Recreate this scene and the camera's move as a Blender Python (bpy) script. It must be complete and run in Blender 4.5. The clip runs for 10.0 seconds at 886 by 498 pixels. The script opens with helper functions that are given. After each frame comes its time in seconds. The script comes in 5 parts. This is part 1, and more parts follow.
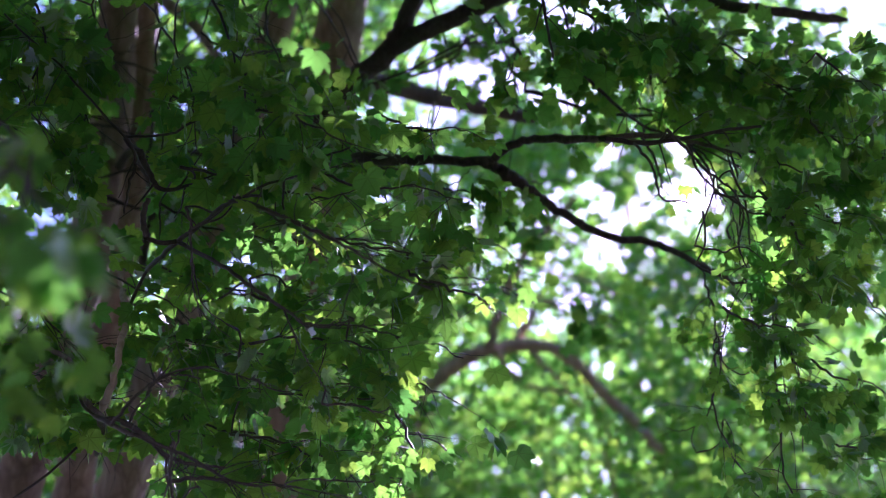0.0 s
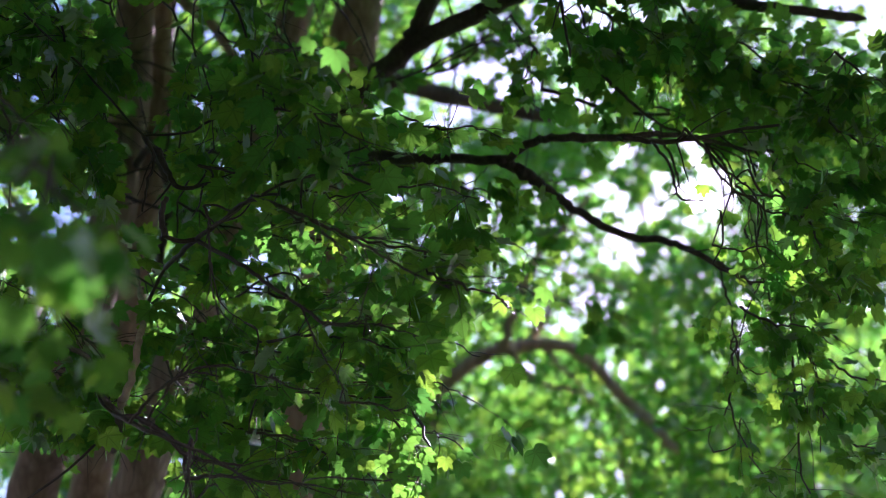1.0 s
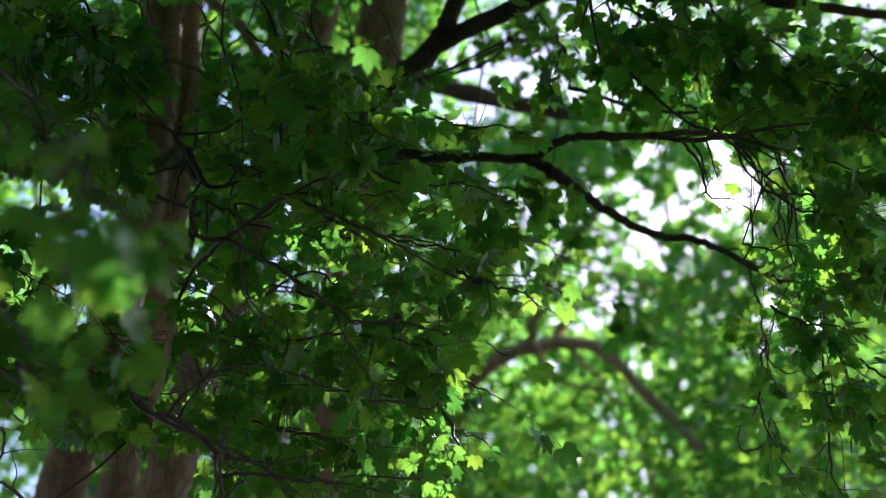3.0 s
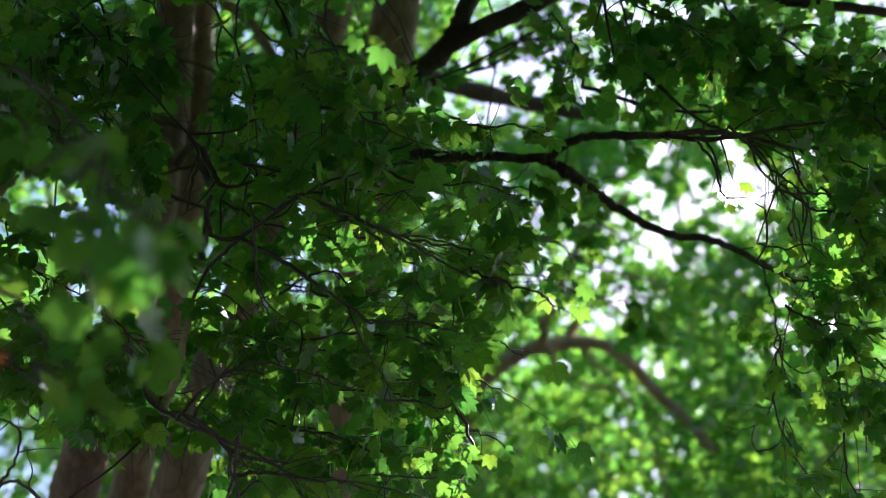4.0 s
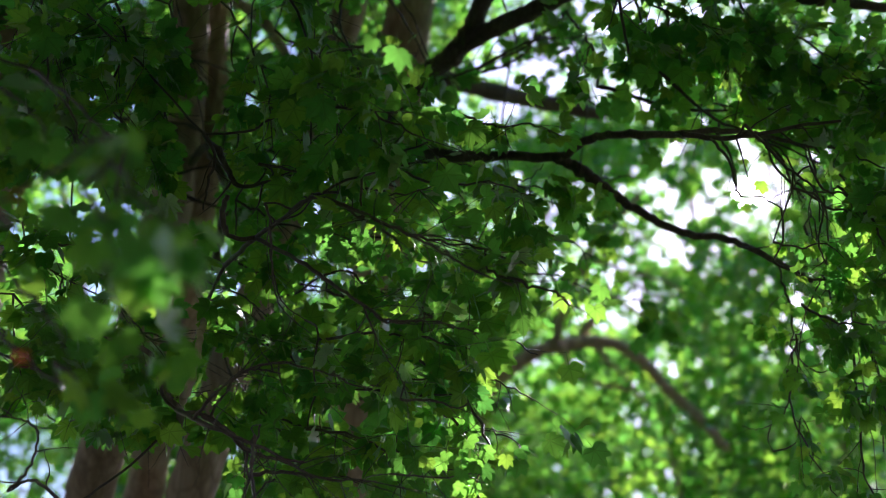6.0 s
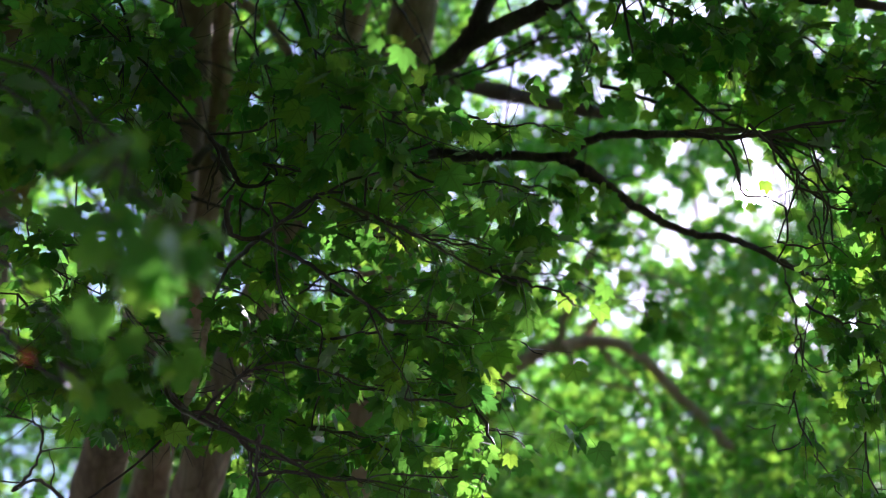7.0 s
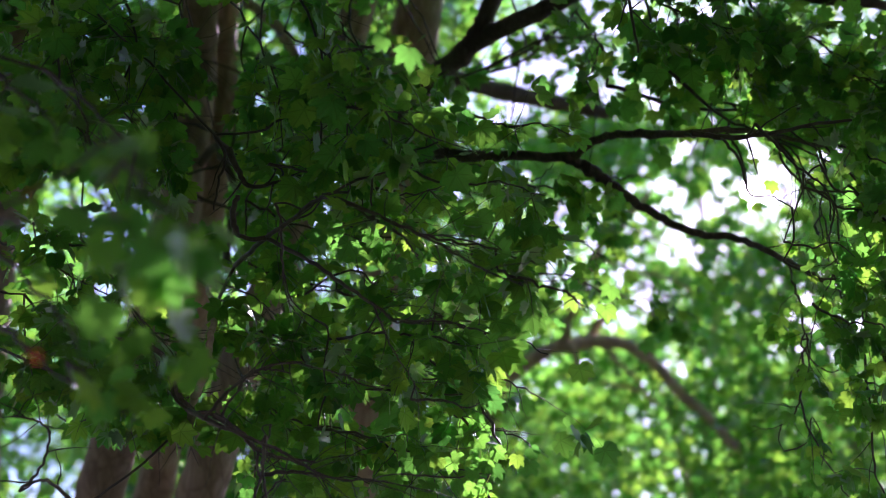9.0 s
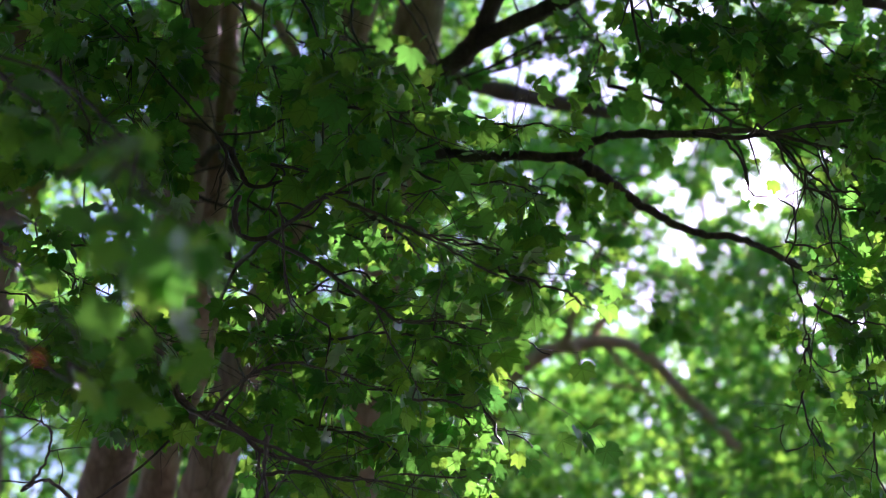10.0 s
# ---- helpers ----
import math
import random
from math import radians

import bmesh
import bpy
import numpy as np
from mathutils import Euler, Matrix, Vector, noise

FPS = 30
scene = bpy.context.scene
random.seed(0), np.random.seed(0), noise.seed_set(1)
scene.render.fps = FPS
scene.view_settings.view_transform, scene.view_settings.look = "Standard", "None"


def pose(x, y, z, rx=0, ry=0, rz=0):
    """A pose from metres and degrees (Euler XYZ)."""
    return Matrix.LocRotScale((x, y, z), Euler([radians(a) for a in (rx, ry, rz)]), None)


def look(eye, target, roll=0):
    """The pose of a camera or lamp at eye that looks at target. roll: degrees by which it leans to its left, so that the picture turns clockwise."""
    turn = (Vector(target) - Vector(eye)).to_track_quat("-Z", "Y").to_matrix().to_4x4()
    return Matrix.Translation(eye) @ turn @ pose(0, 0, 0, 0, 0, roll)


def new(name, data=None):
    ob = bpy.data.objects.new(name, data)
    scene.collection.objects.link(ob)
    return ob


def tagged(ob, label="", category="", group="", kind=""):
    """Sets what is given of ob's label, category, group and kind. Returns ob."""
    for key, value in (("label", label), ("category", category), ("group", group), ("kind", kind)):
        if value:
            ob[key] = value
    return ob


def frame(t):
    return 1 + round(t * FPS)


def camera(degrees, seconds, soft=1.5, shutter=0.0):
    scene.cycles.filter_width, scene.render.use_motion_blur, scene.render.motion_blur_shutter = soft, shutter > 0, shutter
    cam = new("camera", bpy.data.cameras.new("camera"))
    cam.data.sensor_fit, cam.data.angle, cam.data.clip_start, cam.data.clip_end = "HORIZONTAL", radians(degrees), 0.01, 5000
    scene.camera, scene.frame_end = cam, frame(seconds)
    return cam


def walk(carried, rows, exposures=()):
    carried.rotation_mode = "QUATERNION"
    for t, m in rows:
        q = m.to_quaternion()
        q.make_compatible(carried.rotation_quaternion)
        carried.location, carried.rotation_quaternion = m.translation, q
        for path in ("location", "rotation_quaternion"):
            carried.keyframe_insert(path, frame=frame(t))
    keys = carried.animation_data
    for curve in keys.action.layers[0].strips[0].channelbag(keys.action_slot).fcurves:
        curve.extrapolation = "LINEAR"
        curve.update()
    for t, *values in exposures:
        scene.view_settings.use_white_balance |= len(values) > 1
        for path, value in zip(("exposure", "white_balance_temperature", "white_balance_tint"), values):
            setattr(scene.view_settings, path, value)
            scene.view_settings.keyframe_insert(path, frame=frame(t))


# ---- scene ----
import collections

cam = camera(40.7, 10.0, soft=0.9)
walk(cam, [
    (0, pose(0.0698, 0, 1.6, 115.154, 1.208, -2.420)),
    (0.5, pose(0.0626, 0, 1.6, 115.129, 1.014, -2.146)),
    (1, pose(0.0548, 0, 1.6, 115.103, 0.843, -1.881)),
    (1.5, pose(0.0476, 0, 1.6, 115.082, 0.709, -1.651)),
    (2, pose(0.0406, 0, 1.6, 115.069, 0.597, -1.428)),
    (2.5, pose(0.0328, 0, 1.6, 115.059, 0.493, -1.196)),
    (4, pose(0.0112, 0, 1.6, 115.024, 0.186, -0.499)),
    (4.5, pose(0.0067, 0, 1.6, 115.012, 0.102, -0.296)),
    (5, pose(0.0039, 0, 1.6, 115.007, 0.051, -0.140)),
    (5.5, pose(0.0014, 0, 1.6, 115.005, 0.026, -0.025)),
    (7, pose(-0.0047, 0, 1.6, 114.993, -0.027, 0.221)),
    (7.5, pose(-0.0063, 0, 1.6, 114.992, -0.044, 0.285)),
    (8, pose(-0.0076, 0, 1.6, 114.994, -0.054, 0.341)),
    (8.5, pose(-0.0090, 0, 1.6, 114.993, -0.068, 0.392)),
    (9, pose(-0.0105, 0, 1.6, 114.994, -0.085, 0.433)),
    (9.5, pose(-0.0111, 0, 1.6, 114.997, -0.097, 0.470)),
    (10, pose(-0.0100, 0, 1.6, 114.997, -0.121, 0.512)),
], exposures=[(0.0, 1.73, 5190, 75), (0.4, 1.73, 5190, 75), (0.7, 1.60, 5350, 64), (1.2, 1.50, 5500, 52), (2.0, 1.40, 5620, 41), (2.5, 1.33, 5670, 37), (5.5, 1.31, 5670, 37), (7.0, 1.38, 5630, 42), (10.0, 1.49, 5520, 55)])
# wide-open lens, focused on the twigs some four metres off
cam.data.dof.use_dof = True
cam.data.dof.focus_distance = 4.6
cam.data.dof.aperture_fstop = 1.1
cam.data.dof.aperture_blades = 0

# ---- light: low sun ahead, shining through the crowns ----
SUN = Vector((0.24770, 0.85823, 0.44955)).normalized()
world = bpy.data.worlds.new("sky")
scene.world = world
world.use_nodes = True
wn, wl = world.node_tree.nodes, world.node_tree.links
wn.clear()
sky = wn.new("ShaderNodeTexSky")
sky.sky_type = "NISHITA"
sky.sun_disc = False
sky.sun_elevation = math.asin(SUN.z)
sky.sun_rotation = math.atan2(SUN.x, SUN.y)
sky.air_density, sky.dust_density, sky.ozone_density = 1.2, 0.5, 2.0
bg = wn.new("ShaderNodeBackground")
bg.inputs["Strength"].default_value = 0.105
wout = wn.new("ShaderNodeOutputWorld")
wl.new(sky.outputs[0], bg.inputs[0])
wl.new(bg.outputs[0], wout.inputs[0])
lamp = bpy.data.lights.new("sun", "SUN")
lamp.energy, lamp.angle, lamp.color = 4.6, radians(0.53), (1.0, 0.93, 0.8)
sun = new("sun", lamp)
RAYS = (SUN + Vector((0, 0, 0.024))).normalized()  # just over the visible disc, which must not shade it
sun.matrix_world = look(RAYS * 60, (0, 0, 0))


# ---- materials ----
def material(name):
    m = bpy.data.materials.new(name)
    m.use_nodes = True
    n = m.node_tree.nodes
    n.clear()
    out = n.new("ShaderNodeOutputMaterial")
    return m, n, m.node_tree.links, out


def node(n, kind, **inputs):
    made = n.new(kind)
    for key, value in inputs.items():
        made.inputs[key.replace("_", " ")].default_value = value
    return made


def calc(n, l, op, a, b=None, c=None):
    made = n.new("ShaderNodeMath")
    made.operation = op
    for i, v in enumerate((a, b, c)):
        if v is None:
            continue
        if isinstance(v, (int, float)):
            made.inputs[i].default_value = v
        else:
            l.new(v, made.inputs[i])
    return made.outputs[0]


def ramp(n, l, fac, *stops):
    made = n.new("ShaderNodeValToRGB")
    el = made.color_ramp.elements
    while len(el) < len(stops):
        el.new(0.5)
    for e, (p, c) in zip(el, stops):
        e.position, e.color = p, (*c, 1)
    l.new(fac, made.inputs[0])
    return made.outputs[0]


def mixed(n, l, fac, a, b, mode="MIX"):
    made = n.new("ShaderNodeMix")
    made.data_type, made.blend_type = "RGBA", mode
    for sock, v in ((made.inputs[0], fac), (made.inputs[6], a), (made.inputs[7], b)):
        if isinstance(v, (int, float)):
            sock.default_value = v
        elif isinstance(v, tuple):
            sock.default_value = (*v, 1)
        else:
            l.new(v, sock)
    return made.outputs[2]


def leaf_material(name, face, glow):
    """A thin leaf: green by reflected light, yellower where light shines through it, with paler veins."""
    m, n, l, out = material(name)
    info, geo = n.new("ShaderNodeObjectInfo"), n.new("ShaderNodeNewGeometry")
    rnd = calc(n, l, "FRACT", calc(n, l, "ADD", info.outputs["Random"], geo.outputs["Random Per Island"]))
    uv = n.new("ShaderNodeUVMap")
    uv.uv_map = "leaf"
    sep = n.new("ShaderNodeSeparateXYZ")
    l.new(uv.outputs[0], sep.inputs[0])
    u = calc(n, l, "SUBTRACT", sep.outputs[0], 0.5)
    v = calc(n, l, "SUBTRACT", sep.outputs[1], 0.25)
    ang = calc(n, l, "ABSOLUTE", calc(n, l, "ARCTAN2", u, v))
    rad = calc(n, l, "SQRT", calc(n, l, "ADD", calc(n, l, "MULTIPLY", u, u), calc(n, l, "MULTIPLY", v, v)))
    off = calc(n, l, "PINGPONG", ang, 0.46)
    near = calc(n, l, "MULTIPLY", off, rad)
    vein = calc(n, l, "SUBTRACT", 1.0, calc(n, l, "MINIMUM", calc(n, l, "MULTIPLY", near, 55.0), 1.0))
    blotch = node(n, "ShaderNodeTexNoise", Scale=45.0, Detail=3.0)
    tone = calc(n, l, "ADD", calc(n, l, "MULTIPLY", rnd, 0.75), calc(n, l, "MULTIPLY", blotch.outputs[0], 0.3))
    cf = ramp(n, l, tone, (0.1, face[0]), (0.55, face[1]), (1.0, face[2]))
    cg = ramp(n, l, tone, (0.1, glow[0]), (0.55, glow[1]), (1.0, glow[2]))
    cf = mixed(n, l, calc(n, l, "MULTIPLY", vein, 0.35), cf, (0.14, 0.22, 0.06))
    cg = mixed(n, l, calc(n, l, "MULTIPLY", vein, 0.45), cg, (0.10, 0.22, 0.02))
    bump = node(n, "ShaderNodeBump", Strength=0.35, Distance=0.004)
    l.new(calc(n, l, "ADD", vein, blotch.outputs[0]), bump.inputs["Height"])
    d = node(n, "ShaderNodeBsdfDiffuse", Roughness=0.4)
    t = node(n, "ShaderNodeBsdfTranslucent")
    g = node(n, "ShaderNodeBsdfGlossy", Roughness=0.5)
    for sh in (d, t, g):
        l.new(bump.outputs[0], sh.inputs["Normal"])
    l.new(cf, d.inputs["Color"])
    l.new(cg, t.inputs["Color"])
    fr = node(n, "ShaderNodeFresnel", IOR=1.4)
    m1, m2 = node(n, "ShaderNodeMixShader", Fac=0.7), n.new("ShaderNodeMixShader")
    l.new(d.outputs[0], m1.inputs[1])
    l.new(t.outputs[0], m1.inputs[2])
    l.new(calc(n, l, "MULTIPLY", fr.outputs[0], 0.32), m2.inputs[0])
    l.new(m1.outputs[0], m2.inputs[1])
    l.new(g.outputs[0], m2.inputs[2])
    l.new(m2.outputs[0], out.inputs[0])
    return m


def bark_material(name, dark, mid, pale, scale, stretch=6.0, rough=0.85, depth=0.01):
    m, n, l, out = material(name)
    co = n.new("ShaderNodeTexCoord")
    mp = n.new("ShaderNodeMapping")
    mp.inputs["Scale"].default_value = (1, 1, 1 / stretch)
    l.new(co.outputs["Object"], mp.inputs[0])
    fine = node(n, "ShaderNodeTexNoise", Scale=scale, Detail=8.0, Roughness=0.65)
    broad = node(n, "ShaderNodeTexNoise", Scale=scale * 0.09, Detail=4.0, Roughness=0.55)
    cracks = node(n, "ShaderNodeTexVoronoi", Scale=scale * 0.6)
    cracks.feature = "DISTANCE_TO_EDGE"
    l.new(mp.outputs[0], fine.inputs[0])
    l.new(co.outputs["Object"], broad.inputs[0])
    l.new(mp.outputs[0], cracks.inputs[0])
    crack = calc(n, l, "MINIMUM", calc(n, l, "MULTIPLY", cracks.outputs[0], 8.0), 1.0)
    tone = calc(n, l, "ADD", calc(n, l, "MULTIPLY", fine.outputs[0], 0.5), calc(n, l, "MULTIPLY", broad.outputs[0], 0.6))
    col = ramp(n, l, tone, (0.35, dark), (0.53, mid), (0.72, pale))
    col = mixed(n, l, calc(n, l, "MULTIPLY", calc(n, l, "SUBTRACT", 1.0, crack), 0.5), col, dark)
    moss = ramp(n, l, broad.outputs[0], (0.52, (0, 0, 0)), (0.66, (1, 1, 1)))
    col = mixed(n, l, calc(n, l, "MULTIPLY", moss, 0.35), col, (0.09, 0.11, 0.05))
    b = node(n, "ShaderNodeBsdfPrincipled", Roughness=rough)
    l.new(col, b.inputs["Base Color"])
    bump = node(n, "ShaderNodeBump", Strength=0.7, Distance=depth)
    l.new(calc(n, l, "ADD", calc(n, l, "MULTIPLY", crack, 0.5), fine.outputs[0]), bump.inputs["Height"])
    l.new(bump.outputs[0], b.inputs["Normal"])
    l.new(b.outputs[0], out.inputs[0])
    return m


def ground_material():
    m, n, l, out = material("woodland_floor")
    co = n.new("ShaderNodeTexCoord")
    a = node(n, "ShaderNodeTexNoise", Scale=0.35, Detail=6.0)
    c = node(n, "ShaderNodeTexNoise", Scale=22.0, Detail=8.0)
    l.new(co.outputs["Object"], a.inputs[0])
    l.new(co.outputs["Object"], c.inputs[0])
    t = calc(n, l, "ADD", calc(n, l, "MULTIPLY", a.outputs[0], 0.6), calc(n, l, "MULTIPLY", c.outputs[0], 0.4))
    col = ramp(n, l, t, (0.35, (0.10, 0.07, 0.042)), (0.5, (0.11, 0.105, 0.045)), (0.65, (0.14, 0.15, 0.06)))
    b = node(n, "ShaderNodeBsdfPrincipled", Roughness=0.95)
    bump = node(n, "ShaderNodeBump", Strength=0.8, Distance=0.05)
    l.new(c.outputs[0], bump.inputs["Height"])
    l.new(col, b.inputs["Base Color"])
    l.new(bump.outputs[0], b.inputs["Normal"])
    l.new(b.outputs[0], out.inputs[0])
    return m


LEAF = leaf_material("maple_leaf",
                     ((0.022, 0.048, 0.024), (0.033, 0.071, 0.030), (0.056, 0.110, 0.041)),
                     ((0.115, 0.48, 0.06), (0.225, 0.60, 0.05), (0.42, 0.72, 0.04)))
RED_LEAF = leaf_material("turned_leaf",
                         ((0.09, 0.025, 0.01), (0.11, 0.035, 0.015), (0.13, 0.045, 0.02)),
                         ((0.2, 0.035, 0.015), (0.26, 0.06, 0.02), (0.3, 0.1, 0.025)))
BARK = bark_material("smooth_stem_bark", (0.17, 0.115, 0.075), (0.40, 0.29, 0.195), (0.56, 0.455, 0.335), 26.0)
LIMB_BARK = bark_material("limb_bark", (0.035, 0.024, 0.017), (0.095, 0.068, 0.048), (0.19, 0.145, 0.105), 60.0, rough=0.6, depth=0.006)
# bark colour lightened to make up for missing light on the arching limb
FAR_BARK = bark_material("pale_limb_bark", (0.29, 0.21, 0.13), (0.57, 0.44, 0.30), (0.68, 0.57, 0.43), 18.0)
TWIG_BARK = bark_material("twig_bark", (0.03, 0.02, 0.015), (0.065, 0.045, 0.032), (0.12, 0.09, 0.065), 150.0, rough=0.5, depth=0.001)
GROUND = ground_material()


# ---- mesh builders ----
def link(name, data, mat, parent=None, label=""):
    data.materials.append(mat)
    return tagged(attach(new(name, data), parent), label)


def attach(ob, parent):
    """Makes ob a part of parent, and leaves it where it is."""
    if parent:
        ob.parent = parent
        ob.matrix_parent_inverse = Matrix.Translation(-parent.location)
    return ob


def bend(points, steps, wobble, rng):
    """A smooth line through the points, with small crooks."""
    p = np.array(points, float)
    p = np.vstack([2 * p[0] - p[1], p, 2 * p[-1] - p[-2]])
    made = []
    for i in range(1, len(p) - 2):
        for s in range(steps):
            t = s / steps
            a, b, c, d = p[i - 1:i + 3]
            made.append(0.5 * (2 * b + (c - a) * t + (2 * a - 5 * b + 4 * c - d) * t * t + (3 * b - a - 3 * c + d) * t ** 3))
    made.append(p[-2])
    made = np.array(made)
    made[1:-1] += rng.normal(0, wobble, made[1:-1].shape)
    return made


def tube(line, radii, sides, rng=None, rough=0.0):
    """Rings along a line: vertices and quads, with a closed tip."""
    line = np.asarray(line)
    k = len(line)
    radii = np.asarray(radii)
    tan = np.gradient(line, axis=0)
    tan /= np.linalg.norm(tan, axis=1)[:, None] + 1e-9
    ref = np.array((0.31, 0.2, 0.93)) if abs(tan[0, 2]) < 0.8 else np.array((0.93, 0.3, 0.2))
    u = np.cross(tan, ref)
    u /= np.linalg.norm(u, axis=1)[:, None]
    w = np.cross(tan, u)
    ang = np.arange(sides) / sides * math.tau
    r = np.repeat(radii[:, None], sides, 1)
    if rough and rng is not None:
        r = r * (1 + rng.normal(0, rough, r.shape))
    v = line[:, None] + r[..., None] * (np.cos(ang)[None, :, None] * u[:, None] + np.sin(ang)[None, :, None] * w[:, None])
    v = v.reshape(-1, 3)
    i = np.arange(k - 1)[:, None] * sides
    j = np.arange(sides)[None]
    q = np.stack([i + j, i + (j + 1) % sides, i + sides + (j + 1) % sides, i + sides + j], -1).reshape(-1, 4)
    return v, q


def mesh_of(name, verts, quads, smooth=True):
    me = bpy.data.meshes.new(name)
    me.vertices.add(len(verts))
    me.vertices.foreach_set("co", np.asarray(verts, np.float32).ravel())
    size = quads.shape[1]
    me.loops.add(quads.size)
    me.loops.foreach_set("vertex_index", quads.ravel().astype(np.int32))
    me.polygons.add(len(quads))
    me.polygons.foreach_set("loop_start", np.arange(0, quads.size, size, dtype=np.int32))
    me.update(calc_edges=True)
    if smooth:
        me.polygons.foreach_set("use_smooth", np.ones(len(quads), bool))
    me.validate()
    return me


def joined(pieces):
    vs, qs, base = [], [], 0
    for v, q in pieces:
        vs.append(v)
        qs.append(q + base)
        base += len(v)
    return np.vstack(vs), np.vstack(qs)


WOOD = collections.defaultdict(list)  # the lines of each tree's limbs, to grow twigs from


def limb(name, points, r0, r1, mat, parent, label="", steps=6, sides=12, wobble=0.004, rough=0.03, seed=0, knots=0):
    """One stem or branch with taper, crooks and knots."""
    rng = np.random.default_rng(seed + len(points) * 7)
    line = bend(points, steps, wobble, rng)
    s = np.linspace(0, 1, len(line))
    radii = (r0 + (r1 - r0) * s) * (1 + rng.normal(0, 0.02, len(line)))
    for _ in range(knots):
        radii *= 1 + rng.uniform(0.12, 0.3) * np.exp(-((s - rng.uniform(0.1, 0.95)) / 0.02) ** 2)
    radii[-1] *= 0.3
    v, q = tube(line, radii, sides, rng, rough)
    ob = link(name, mesh_of(name, v, q), mat, parent, label)
    WOOD[parent.name].append(line)
    return ob, line


HALF = ((0, 1.05), (4, .90), (8, .91), (13, .78), (17, .80), (25, .62), (31, .72), (35, .76), (39, .90), (43, .99), (47, .86), (51, .88), (56, .74), (61, .76), (70, .58), (77, .63),
        (84, .78), (90, .66), (97, .67), (107, .56), (122, .52), (138, .44), (154, .32), (168, .17))
BLUNT = ((0, 1.0), (5, .86), (10, .88), (16, .74), (23, .66), (30, .70), (36, .84), (42, .93), (46, .82), (52, .84), (58, .72), (66, .65), (74, .67), (82, .74), (89, .65), (99, .62),
         (112, .56), (127, .50), (145, .40), (164, .21))
PLAIN = ((0, 1.0), (24, .72), (45, .95), (69, .68), (96, .72))


def leaf_shape(half, fold, droop, curl, stalk):
    """Lobed leaf with its stalk end at the origin and its tip along +y; width about 1.5."""
    pts = [(math.sin(radians(a)) * r, math.cos(radians(a)) * r) for a, r in half]
    ring = pts + [(-x, y) for x, y in reversed(pts[1:])]
    flat = np.array([(0.0, 0.0)] + ring)
    r = np.hypot(flat[:, 0], flat[:, 1])
    z = fold * np.abs(flat[:, 0]) - droop * r ** 2 + curl * flat[:, 0] * flat[:, 1]
    v = np.column_stack([flat, z])
    k = len(ring)
    tri = np.array([(0, 1 + (i + 1) % k, 1 + i) for i in range(k)])
    if stalk:
        b = len(v)
        v = np.vstack([v, [(-0.018, 0, 0.0), (0.018, 0, 0.0), (0.03, -0.9, 0.12), (0.06, -0.9, 0.14)]])
        tri = np.vstack([tri, [(b, b + 1, b + 2), (b + 1, b + 3, b + 2)]])
    return v, tri


def leaf_mesh(name, shape):
    v, tri = shape
    me = mesh_of(name, v, tri)
    uv = me.uv_layers.new(name="leaf")
    uv.data.foreach_set("uv", (v[tri.ravel(), :2] * 0.5 + (0.5, 0.25)).astype(np.float32).ravel())
    return me


def leaf_cloud(name, shapes, mats, mat, parent, label):
    """Many leaves in one mesh: mats is an array of 3 x 4 poses."""
    vs, ts, us, base = [], [], [], 0
    for i, (v, tri) in enumerate(shapes):
        m = mats[i::len(shapes)]
        if not len(m):
            continue
        w = np.einsum("nij,vj->nvi", m[:, :, :3], v) + m[:, None, :, 3]
        vs.append(w.reshape(-1, 3))
        ts.append((tri[None] + (np.arange(len(m)) * len(v))[:, None, None]).reshape(-1, 3) + base)
        us.append(np.tile(v[tri.ravel(), :2] * 0.5 + (0.5, 0.25), (len(m), 1)))
        base += len(m) * len(v)
    me = mesh_of(name, np.vstack(vs), np.vstack(ts))
    uv = me.uv_layers.new(name="leaf")
    uv.data.foreach_set("uv", np.vstack(us).astype(np.float32).ravel())
    ob = link(name, me, mat, parent, label)
    return tagged(ob, kind="stuff")


def leaf_poses(where, tips, normals, sizes):
    """Poses of leaves at the places, tips along one way, faces along another."""
    y = tips / np.linalg.norm(tips, axis=1)[:, None]
    x = np.cross(y, normals)
    x /= np.linalg.norm(x, axis=1)[:, None] + 1e-9
    z = np.cross(x, y)
    s = sizes[:, None]
    return np.stack([x * s, y * s, z * s, where], -1)


SHAPES = [leaf_shape(BLUNT if i % 2 else HALF, *f, True) for i, f in enumerate(((0.1, 0.12, 0.0), (0.25, 0.2, 0.1), (-0.12, 0.15, -0.12), (0.3, 0.05, 0.15), (0.05, 0.3, -0.05)))]
FAR_SHAPES = [leaf_shape(PLAIN, *f, False) for f in ((0.1, 0.12, 0.0), (0.3, 0.2, 0.1), (-0.1, 0.2, -0.1))]
LEAF_MESHES = [leaf_mesh("leaf", s) for s in SHAPES]


